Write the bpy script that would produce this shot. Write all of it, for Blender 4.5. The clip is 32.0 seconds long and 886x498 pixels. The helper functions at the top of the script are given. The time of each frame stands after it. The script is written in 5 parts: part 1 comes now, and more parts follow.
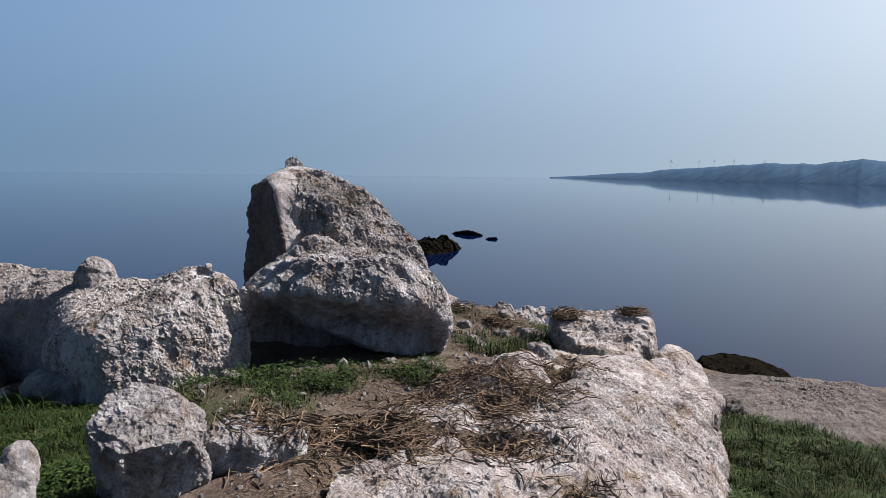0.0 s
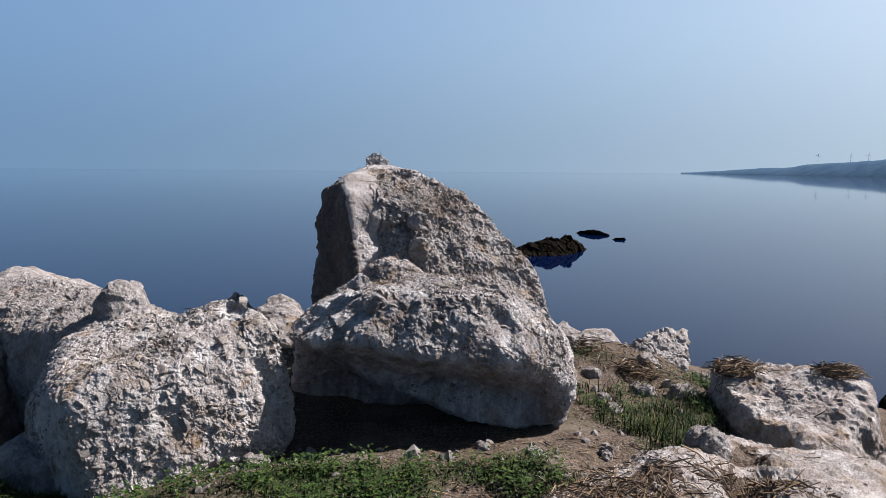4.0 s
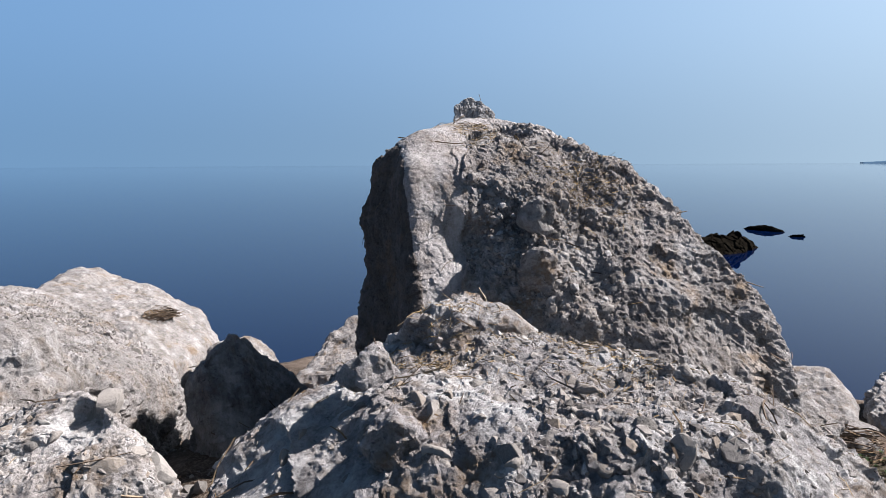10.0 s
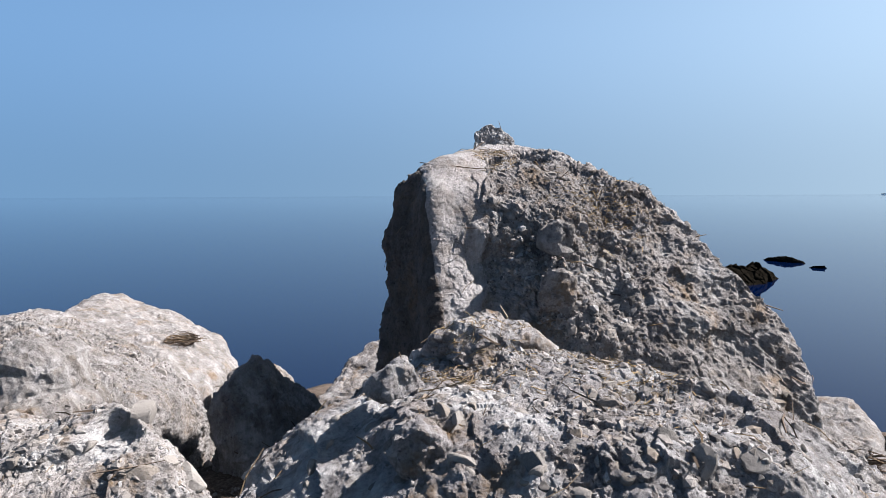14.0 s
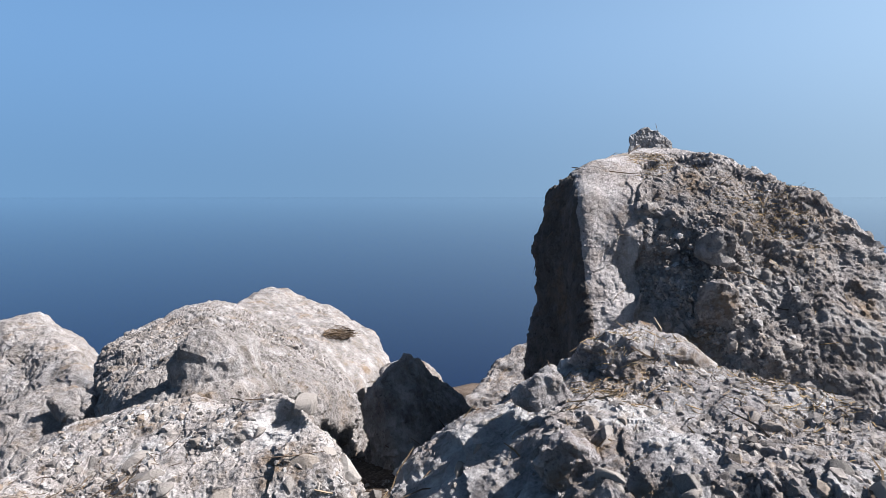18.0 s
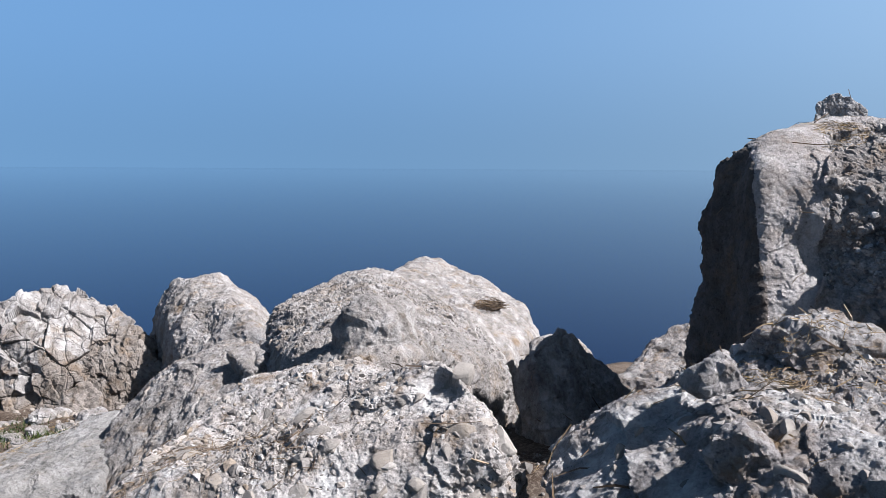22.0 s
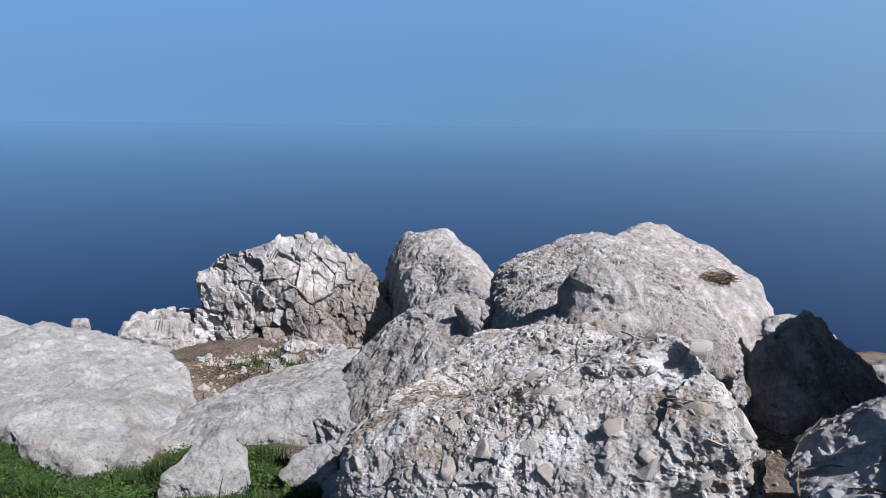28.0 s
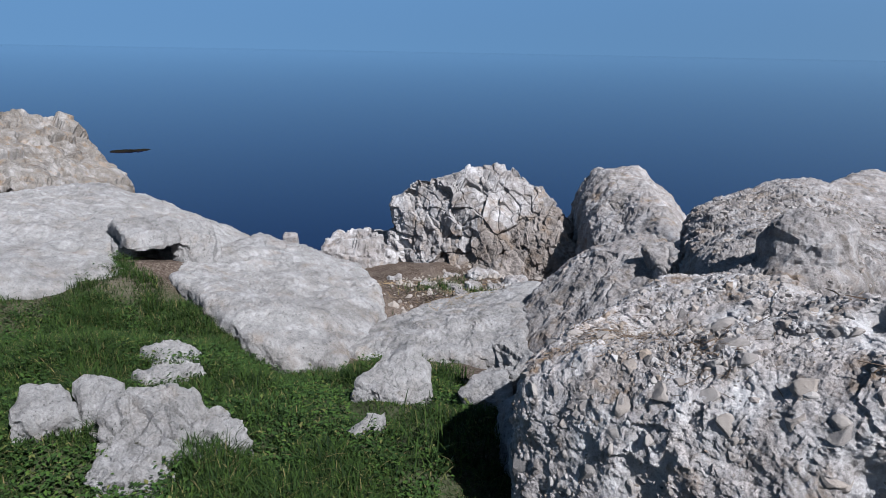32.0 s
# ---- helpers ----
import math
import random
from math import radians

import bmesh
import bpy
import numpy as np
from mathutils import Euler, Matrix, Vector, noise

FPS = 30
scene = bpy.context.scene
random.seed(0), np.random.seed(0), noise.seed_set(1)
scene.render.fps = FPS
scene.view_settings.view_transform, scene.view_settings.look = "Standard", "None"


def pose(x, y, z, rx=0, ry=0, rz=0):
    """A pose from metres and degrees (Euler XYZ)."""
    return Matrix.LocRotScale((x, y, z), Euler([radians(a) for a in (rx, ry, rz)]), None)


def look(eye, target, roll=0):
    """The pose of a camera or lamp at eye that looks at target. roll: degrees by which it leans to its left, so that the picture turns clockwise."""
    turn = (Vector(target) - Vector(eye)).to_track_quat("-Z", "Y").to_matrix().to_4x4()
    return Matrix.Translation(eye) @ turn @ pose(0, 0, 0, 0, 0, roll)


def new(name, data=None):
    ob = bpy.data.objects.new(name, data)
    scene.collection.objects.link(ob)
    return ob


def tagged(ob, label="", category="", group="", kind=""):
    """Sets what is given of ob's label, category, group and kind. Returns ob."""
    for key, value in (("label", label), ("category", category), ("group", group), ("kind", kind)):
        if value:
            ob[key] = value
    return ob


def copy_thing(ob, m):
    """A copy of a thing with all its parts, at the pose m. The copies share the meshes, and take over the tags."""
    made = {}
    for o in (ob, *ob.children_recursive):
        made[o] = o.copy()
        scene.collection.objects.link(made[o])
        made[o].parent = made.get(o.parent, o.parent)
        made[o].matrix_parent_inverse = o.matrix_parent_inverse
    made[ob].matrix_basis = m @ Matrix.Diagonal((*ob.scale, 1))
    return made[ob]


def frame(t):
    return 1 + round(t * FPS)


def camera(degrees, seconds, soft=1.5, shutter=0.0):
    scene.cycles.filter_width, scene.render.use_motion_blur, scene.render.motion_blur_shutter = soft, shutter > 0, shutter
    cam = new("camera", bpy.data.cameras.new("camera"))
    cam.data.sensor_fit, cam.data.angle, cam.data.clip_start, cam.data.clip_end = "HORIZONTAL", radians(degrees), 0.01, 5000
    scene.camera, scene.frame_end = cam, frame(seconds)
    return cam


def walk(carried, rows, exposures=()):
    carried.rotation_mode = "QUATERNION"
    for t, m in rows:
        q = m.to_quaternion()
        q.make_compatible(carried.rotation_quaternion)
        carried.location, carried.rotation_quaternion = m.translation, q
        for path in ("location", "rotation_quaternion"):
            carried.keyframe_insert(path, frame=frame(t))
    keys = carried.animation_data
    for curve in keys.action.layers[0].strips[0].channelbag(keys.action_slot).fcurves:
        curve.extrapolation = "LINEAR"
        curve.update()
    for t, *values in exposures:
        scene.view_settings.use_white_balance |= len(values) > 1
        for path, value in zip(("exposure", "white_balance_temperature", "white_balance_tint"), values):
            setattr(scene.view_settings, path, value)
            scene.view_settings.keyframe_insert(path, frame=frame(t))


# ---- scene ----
cam = camera(64.40, 32.0, 0.55)
# seconds, place in metres, yaw, pitch and roll in degrees
PATH = [
    (0.0, -2.533, -8.661, 9.314, -21.96, -5.99, 0.65),
    (0.5, -2.441, -8.394, 9.328, -22.00, -6.07, 0.85),
    (1.0, -2.294, -8.067, 9.340, -21.84, -6.10, 0.88),
    (1.5, -2.121, -7.705, 9.342, -20.10, -6.16, 0.84),
    (2.0, -1.921, -7.306, 9.341, -18.45, -6.21, 0.86),
    (2.5, -1.713, -6.848, 9.349, -17.08, -6.28, 0.87),
    (3.0, -1.503, -6.351, 9.366, -15.60, -6.32, 0.91),
    (3.5, -1.316, -5.842, 9.395, -13.80, -6.41, 0.78),
    (5.5, -0.723, -3.590, 9.356, -6.47, -6.09, -0.46),
    (6.0, -0.591, -3.069, 9.383, -4.72, -6.07, -0.43),
    (6.5, -0.466, -2.554, 9.399, -2.95, -6.09, -0.48),
    (7.0, -0.364, -2.046, 9.404, -1.20, -6.05, -0.49),
    (7.5, -0.285, -1.566, 9.416, 0.15, -6.04, -0.50),
    (8.0, -0.209, -1.123, 9.407, 0.14, -6.03, -0.43),
    (8.5, -0.136, -0.720, 9.364, 0.11, -5.98, -0.54),
    (9.0, -0.081, -0.352, 9.272, 0.04, -6.02, -0.40),
    (9.5, -0.035, -0.086, 9.141, 0.01, -6.39, -0.38),
    (10.0, -0.000, 0.000, 9.000, 0.01, -6.90, -0.33),
    (10.5, 0.021, -0.003, 8.900, 0.03, -7.42, -0.31),
    (11.0, 0.027, -0.024, 8.862, 0.01, -7.66, -0.27),
    (11.5, 0.013, -0.049, 8.860, 0.00, -7.66, -0.27),
    (12.0, -0.015, -0.071, 8.871, 0.03, -7.32, -0.28),
    (12.5, -0.032, -0.094, 8.891, 0.04, -6.46, -0.29),
    (13.0, -0.038, -0.117, 8.904, 0.25, -5.48, -0.29),
    (13.5, -0.039, -0.125, 8.923, 0.76, -4.61, -0.29),
    (15.5, -0.028, -0.125, 8.964, 4.82, -4.24, -0.15),
    (16.0, -0.021, -0.125, 8.970, 6.81, -4.19, -0.21),
    (16.5, -0.018, -0.139, 8.974, 8.43, -4.16, -0.20),
    (17.0, -0.029, -0.138, 8.972, 10.09, -4.19, -0.18),
    (17.5, -0.037, -0.136, 8.980, 11.72, -4.24, -0.09),
    (18.0, -0.050, -0.147, 8.979, 13.41, -4.31, -0.01),
    (18.5, -0.060, -0.149, 8.980, 15.08, -4.53, 0.05),
    (19.0, -0.073, -0.138, 8.980, 16.69, -4.83, 0.07),
    (19.5, -0.085, -0.121, 8.979, 18.36, -5.13, 0.11),
    (20.0, -0.088, -0.104, 8.976, 19.91, -5.44, 0.13),
    (20.5, -0.099, -0.097, 8.976, 21.55, -5.71, 0.21),
    (21.0, -0.121, -0.101, 8.979, 23.09, -6.05, 0.28),
    (21.5, -0.135, -0.109, 8.976, 24.45, -6.30, 0.29),
    (22.0, -0.129, -0.118, 8.977, 25.59, -6.59, 0.31),
    (22.5, -0.130, -0.129, 8.979, 26.75, -6.83, 0.37),
    (23.0, -0.144, -0.148, 8.976, 28.20, -6.99, 0.39),
    (23.5, -0.162, -0.155, 8.977, 29.84, -6.99, 0.40),
    (24.0, -0.164, -0.162, 8.980, 31.39, -7.00, 0.47),
    (24.5, -0.147, -0.174, 8.983, 33.01, -7.01, 0.52),
    (25.0, -0.125, -0.193, 8.985, 34.63, -7.01, 0.57),
    (25.5, -0.128, -0.208, 8.990, 36.34, -7.01, 0.60),
    (27.5, -0.223, -0.247, 9.016, 42.15, -8.13, 0.79),
    (28.0, -0.208, -0.251, 9.022, 43.12, -10.01, 0.77),
    (28.5, -0.201, -0.264, 9.023, 44.38, -12.02, 0.89),
    (29.0, -0.193, -0.281, 9.023, 46.12, -14.07, 0.84),
    (29.5, -0.193, -0.292, 9.022, 48.07, -15.38, 0.81),
    (30.0, -0.193, -0.299, 9.028, 50.11, -15.56, 0.91),
    (30.5, -0.183, -0.305, 9.033, 52.05, -15.60, 0.95),
    (31.0, -0.177, -0.312, 9.038, 54.08, -15.65, 0.98),
    (31.5, -0.168, -0.317, 9.045, 56.12, -15.70, 1.05),
    (32.0, -0.157, -0.323, 9.050, 58.29, -15.73, 1.08),
]


def heading(x, y, z, yaw, pitch, roll):
    a, b = radians(yaw), radians(pitch)
    ahead = Vector((-math.sin(a) * math.cos(b), math.cos(a) * math.cos(b), math.sin(b)))
    return look((x, y, z), Vector((x, y, z)) + ahead * 10, roll)


walk(cam, [(t, heading(*row)) for t, *row in PATH], [
    (0.0, 1.26, 6850, 17), (3.0, 1.38, 6850, 17), (6.0, 1.46, 6750, 16), (9.0, 1.56, 6700, 15), (13.0, 1.66, 6650, 14), (20.0, 1.64, 6550, 14), (25.0, 1.52, 6300, 13), (29.0, 1.44, 6200, 14), (32.0, 1.26, 6120, 13),
])

# ---- light ----
SUN_TURN, SUN_UP = 81.0, 46.0  # degrees clockwise from +y, degrees above the horizon
world = bpy.data.worlds.new("sky")
scene.world = world
world.use_nodes = True
wn, wl = world.node_tree.nodes, world.node_tree.links
sky = wn.new("ShaderNodeTexSky")
sky.sky_type, sky.sun_disc = "NISHITA", False
sky.sun_elevation, sky.sun_rotation = radians(SUN_UP), radians(SUN_TURN)
sky.air_density, sky.dust_density, sky.ozone_density, sky.altitude = 1.0, 0.6, 1.2, 0
geo_in, lift = wn.new("ShaderNodeTexCoord"), wn.new("ShaderNodeVectorMath")
lift.operation = "MULTIPLY_ADD"
lift.inputs[1].default_value, lift.inputs[2].default_value = (1, 1, 0.6), (0, 0, 0.34)
wl.new(geo_in.outputs["Generated"], lift.inputs[0])
wl.new(lift.outputs[0], sky.inputs[0])
parts, haze, tint = wn.new("ShaderNodeSeparateXYZ"), wn.new("ShaderNodeMapRange"), wn.new("ShaderNodeVectorMath")
haze.interpolation_type = "SMOOTHSTEP"
for k, v in ((1, -0.02), (2, 0.24), (3, 0.66), (4, 1.0)):
    haze.inputs[k].default_value = v
wl.new(geo_in.outputs["Generated"], parts.inputs[0])
wl.new(parts.outputs[2], haze.inputs[0])
tint.operation = "SCALE"
wl.new(sky.outputs[0], tint.inputs[0])
zenith, both = wn.new("ShaderNodeMapRange"), wn.new("ShaderNodeMath")
zenith.interpolation_type = "SMOOTHSTEP"
for k, v in ((1, 0.26), (2, 0.95), (3, 1.0), (4, 0.27)):
    zenith.inputs[k].default_value = v
both.operation = "MULTIPLY"
wl.new(parts.outputs[2], zenith.inputs[0])
wl.new(haze.outputs[0], both.inputs[0]), wl.new(zenith.outputs[0], both.inputs[1])
wl.new(both.outputs[0], tint.inputs["Scale"])
tone = wn.new("ShaderNodeVectorMath")
tone.operation = "MULTIPLY"
wl.new(tint.outputs[0], tone.inputs[0])
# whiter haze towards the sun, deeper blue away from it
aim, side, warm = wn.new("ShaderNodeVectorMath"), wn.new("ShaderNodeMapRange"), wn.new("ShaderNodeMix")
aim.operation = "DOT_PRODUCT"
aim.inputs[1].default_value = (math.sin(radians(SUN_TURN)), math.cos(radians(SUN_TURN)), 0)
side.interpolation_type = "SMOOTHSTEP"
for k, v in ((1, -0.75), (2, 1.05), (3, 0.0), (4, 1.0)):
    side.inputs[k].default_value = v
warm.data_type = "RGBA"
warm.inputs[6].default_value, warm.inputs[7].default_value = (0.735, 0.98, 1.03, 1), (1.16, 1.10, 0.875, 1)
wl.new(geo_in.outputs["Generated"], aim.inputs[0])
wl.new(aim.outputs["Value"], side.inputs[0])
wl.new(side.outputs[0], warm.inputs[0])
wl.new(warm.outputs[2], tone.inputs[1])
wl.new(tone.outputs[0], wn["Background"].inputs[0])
wn["Background"].inputs[1].default_value = 0.07
sun = new("sun", bpy.data.lights.new("sun", "SUN"))
sun.data.energy, sun.data.angle, sun.data.color = 4.8, radians(0.6), (1.0, 0.965, 0.92)
sa, se = radians(SUN_TURN), radians(SUN_UP)
sun.matrix_world = look((0, 0, 60), Vector((0, 0, 60)) - Vector((math.sin(sa) * math.cos(se), math.cos(sa) * math.cos(se), math.sin(se))))


# ---- noise on arrays of points ----
def lattice(i, j, k, seed):
    h = (i * 73856093) ^ (j * 19349663) ^ (k * 83492791) ^ (seed * 2654435)
    for k in (1274126177, 668265263, 374761393):
        h = ((h ^ (h >> 15)) * k) & 0xFFFFFFFF
    h = (h ^ (h >> 13)) & 0xFFFFFF
    return h / float(0xFFFFFF)


def value_noise(p, seed=0):
    b = np.floor(p).astype(np.int64)
    f = p - b
    f = f * f * f * (f * (f * 6 - 15) + 10)
    out = 0
    for c in range(8):
        dx, dy, dz = c & 1, c >> 1 & 1, c >> 2
        w = (f[:, 0] if dx else 1 - f[:, 0]) * (f[:, 1] if dy else 1 - f[:, 1]) * (f[:, 2] if dz else 1 - f[:, 2])
        out = out + w * lattice(b[:, 0] + dx, b[:, 1] + dy, b[:, 2] + dz, seed)
    return out * 2 - 1


def fbm(p, size, octaves=4, seed=0, gain=0.5):
    q, amp, out = p / size, 1.0, 0
    for o in range(octaves):
        out = out + amp * value_noise(q + 17.3 * o, seed + o)
        q, amp = q * 2.03, amp * gain
    return out


def cell_hash(c, seed):
    h = (c[0] * 73856093) ^ (c[1] * 19349663) ^ (c[2] * 83492791) ^ (seed * 2654435)
    for k in (1274126177, 668265263, 374761393):
        h = ((h ^ (h >> 15)) * k) & 0xFFFFFFFF
    return h ^ (h >> 13)


def chips(p, size, seed=0):
    """As facets, for small pieces: looks at the eight nearest cells only."""
    q = np.ascontiguousarray((p / size).T)
    b = np.floor(q - 0.5).astype(np.int64)
    f = q - b
    f1 = np.full(q.shape[1], 9.0)
    which, best = np.zeros(q.shape[1], np.int64), np.zeros_like(q)
    for c in range(8):
        i, j, k = c & 1, c >> 1 & 1, c >> 2
        h = cell_hash((b[0] + i, b[1] + j, b[2] + k), seed)
        off = np.stack([f[0] - i - (h & 1023) / 1700 - 0.2, f[1] - j - (h >> 10 & 1023) / 1700 - 0.2, f[2] - k - (h >> 20 & 1023) / 1700 - 0.2])
        d = (off * off).sum(0)
        near = d < f1
        f1, which, best = np.where(near, d, f1), np.where(near, h, which), np.where(near, off, best)
    r = [cell_hash((which, which * 0 + k, which * 0), seed + 77) % 4096 / 4096 - 0.5 for k in range(4)]
    return r[3] + (r[0] * best[0] + r[1] * best[1] + r[2] * best[2]) * 1.5


def facets(p, size, seed=0):
    """Broken stone: the height of a tilted facet for each cell, and how near a point lies to the cell's edge."""
    q = np.ascontiguousarray((p / size).T)
    b = np.floor(q).astype(np.int64)
    f = q - b
    f1 = np.full(q.shape[1], 9.0)
    f2, which, best = f1.copy(), np.zeros(q.shape[1], np.int64), np.zeros_like(q)
    for i in (-1, 0, 1):
        for j in (-1, 0, 1):
            for k in (-1, 0, 1):
                h = cell_hash((b[0] + i, b[1] + j, b[2] + k), seed)
                off = np.stack([f[0] - i - (h & 1023) / 1130 - 0.05, f[1] - j - (h >> 10 & 1023) / 1130 - 0.05, f[2] - k - (h >> 20 & 1023) / 1130 - 0.05])
                d = np.sqrt((off * off).sum(0))
                near = d < f1
                f2 = np.where(near, f1, np.minimum(f2, d))
                f1 = np.where(near, d, f1)
                which = np.where(near, h, which)
                best = np.where(near, off, best)
    r = [cell_hash((which, which * 0 + k, which * 0), seed + 77) % 4096 / 4096 - 0.5 for k in range(4)]
    return r[3] + (r[0] * best[0] + r[1] * best[1] + r[2] * best[2]) * 1.5, f2 - f1


# ---- materials ----
def shader(name, rough=0.9):
    m = bpy.data.materials.new(name)
    m.use_nodes = True
    b = m.node_tree.nodes["Principled BSDF"]
    b.inputs["Roughness"].default_value = rough
    b.inputs["Specular IOR Level"].default_value = 0.25
    return m, m.node_tree.nodes, m.node_tree.links, b


def noise_at(n, l, scale, detail=5, rough=0.6, kind="Object", stretch=None):
    c, t = n.new("ShaderNodeTexCoord"), n.new("ShaderNodeTexNoise")
    t.inputs["Scale"].default_value, t.inputs["Detail"].default_value, t.inputs["Roughness"].default_value = scale, detail, rough
    if stretch:
        v = n.new("ShaderNodeVectorMath")
        v.operation = "MULTIPLY"
        v.inputs[1].default_value = stretch
        l.new(c.outputs[kind], v.inputs[0])
        l.new(v.outputs[0], t.inputs["Vector"])
    else:
        l.new(c.outputs[kind], t.inputs["Vector"])
    return t.outputs["Fac"]


def ramp(n, l, fac, stops):
    r = n.new("ShaderNodeValToRGB")
    while len(r.color_ramp.elements) < len(stops):
        r.color_ramp.elements.new(0.5)
    for e, (at, c) in zip(r.color_ramp.elements, stops):
        e.position, e.color = at, (*c, 1) if len(c) == 3 else c
    l.new(fac, r.inputs[0])
    return r.outputs[0]


def grey(v):
    return (v, v, v)


def mixed(n, l, fac, a, b):
    m = n.new("ShaderNodeMix")
    m.data_type = "RGBA"
    for sock, v in ((m.inputs[0], fac), (m.inputs[6], a), (m.inputs[7], b)):
        if isinstance(v, (int, float)):
            sock.default_value = v
        elif isinstance(v, tuple):
            sock.default_value = (*v, 1)
        else:
            l.new(v, sock)
    return m.outputs[2]


def bumped(n, l, b, heights):
    last = None
    for fac, strength, dist in heights:
        k = n.new("ShaderNodeBump")
        k.inputs["Strength"].default_value, k.inputs["Distance"].default_value = strength, dist
        l.new(fac, k.inputs["Height"])
        if last:
            l.new(last, k.inputs["Normal"])
        last = k.outputs[0]
    l.new(last, b.inputs["Normal"])


def rock_material(name, light, mid, dark, guano=0.3, stain=0.3, pebble=1.0, sheen=0.1, streak=(1.3, 1.3, 0.6)):
    m, n, l, b = shader(name, 0.92)
    b.inputs["Specular IOR Level"].default_value = sheen
    big, fine = noise_at(n, l, 0.9, 7, 0.62), noise_at(n, l, 9, 8, 0.7)
    col = ramp(n, l, big, [(0.30, dark), (0.43, mid), (0.62, light)])
    low = 0.7 - 0.45 * min(1, pebble)
    speck = ramp(n, l, fine, [(0.30, grey(low)), (0.42, grey(0.86)), (0.55, grey(1.02)), (0.72, grey(1.22))])
    k = n.new("ShaderNodeMix")
    k.data_type, k.blend_type = "RGBA", "MULTIPLY"
    k.inputs[0].default_value = 0.8
    l.new(col, k.inputs[6]), l.new(speck, k.inputs[7])
    col = k.outputs[2]
    grit = ramp(n, l, noise_at(n, l, 60, 5, 0.8), [(0.36, grey(0.38)), (0.48, grey(0.96)), (0.64, grey(1.42))])
    k = n.new("ShaderNodeMix")
    k.data_type, k.blend_type = "RGBA", "MULTIPLY"
    k.inputs[0].default_value = 0.35 + 0.4 * min(1, pebble)
    l.new(col, k.inputs[6]), l.new(grit, k.inputs[7])
    col = k.outputs[2]
    # hairline cracks and grime in them
    vein = noise_at(n, l, 1.7, 6, 0.6, stretch=(1.0, 1.0, 1.5))
    col = mixed(n, l, ramp(n, l, vein, [(0.482, grey(0)), (0.4985, grey(0.55)), (0.5015, grey(0.55)), (0.518, grey(0))]), col, dark)
    # stones in the matrix, each with its own tone
    c, v = n.new("ShaderNodeTexCoord"), n.new("ShaderNodeTexVoronoi")
    v.inputs["Scale"].default_value = 17
    l.new(c.outputs["Object"], v.inputs["Vector"])
    tone = n.new("ShaderNodeSeparateColor")
    l.new(v.outputs["Color"], tone.inputs[0])
    col = mixed(n, l, ramp(n, l, tone.outputs[0], [(0.55, grey(0)), (0.95, grey(0.4 * pebble))]), col, light)
    col = mixed(n, l, ramp(n, l, tone.outputs[1], [(0.72, grey(0)), (0.98, grey(0.5 * pebble))]), col, dark)
    col = mixed(n, l, ramp(n, l, tone.outputs[2], [(0.75, grey(0)), (0.97, grey(0.55 * pebble))]), col, (0.125, 0.098, 0.075))
    # dark pits and lichen specks
    pit = ramp(n, l, noise_at(n, l, 26, 6, 0.72), [(0.33, grey(0.85)), (0.40, grey(0.25)), (0.45, grey(0))])
    col = mixed(n, l, pit, col, (dark[0] * 0.35, dark[1] * 0.35, dark[2] * 0.35))
    moss = ramp(n, l, noise_at(n, l, 1.25, 9, 0.7), [(0.52, grey(0)), (0.66, grey(0.45))])
    col = mixed(n, l, moss, col, (mid[0] * 0.62, mid[1] * 0.57, mid[2] * 0.5))
    # rusty and straw-coloured stains
    s1 = noise_at(n, l, 2.1, 8, 0.7)
    col = mixed(n, l, ramp(n, l, s1, [(0.52, grey(0)), (0.58, grey(0.5 * stain)), (0.65, grey(min(1, 1.4 * stain)))]), col, (0.155, 0.105, 0.062))
    # white droppings, thin washes with thicker splashes
    g = noise_at(n, l, 2.2, 10, 0.74, stretch=streak)
    col = mixed(n, l, ramp(n, l, g, [(0.45, grey(0)), (0.54, grey(0.4 * guano)), (0.63, grey(guano))]), col, (0.50, 0.51, 0.53))
    l.new(col, b.inputs["Base Color"])
    # broken fragments at two sizes, with crooked edges
    steps = []
    for scale, seed in ((10, 0.3), (27, 1.7)):
        warp, add, w = noise_at(n, l, scale * 0.9, 3, 0.6), n.new("ShaderNodeVectorMath"), n.new("ShaderNodeTexVoronoi")
        add.operation = "MULTIPLY_ADD"
        add.inputs[1].default_value = (0.9 / scale,) * 3
        l.new(warp, add.inputs[0]), l.new(c.outputs["Object"], add.inputs[2])
        w.inputs["Scale"].default_value = scale
        l.new(add.outputs[0], w.inputs["Vector"])
        sep = n.new("ShaderNodeSeparateColor")
        l.new(w.outputs["Color"], sep.inputs[0])
        steps.append(sep.outputs[0])
    bumped(n, l, b, [(noise_at(n, l, 5, 8, 0.7), 0.5, 0.035), (steps[0], 0.4 * pebble, 0.022), (steps[1], 0.7 * pebble, 0.018), (noise_at(n, l, 40, 6, 0.78), 0.9, 0.024), (noise_at(n, l, 120, 4, 0.8), 0.8, 0.008)])
    return m


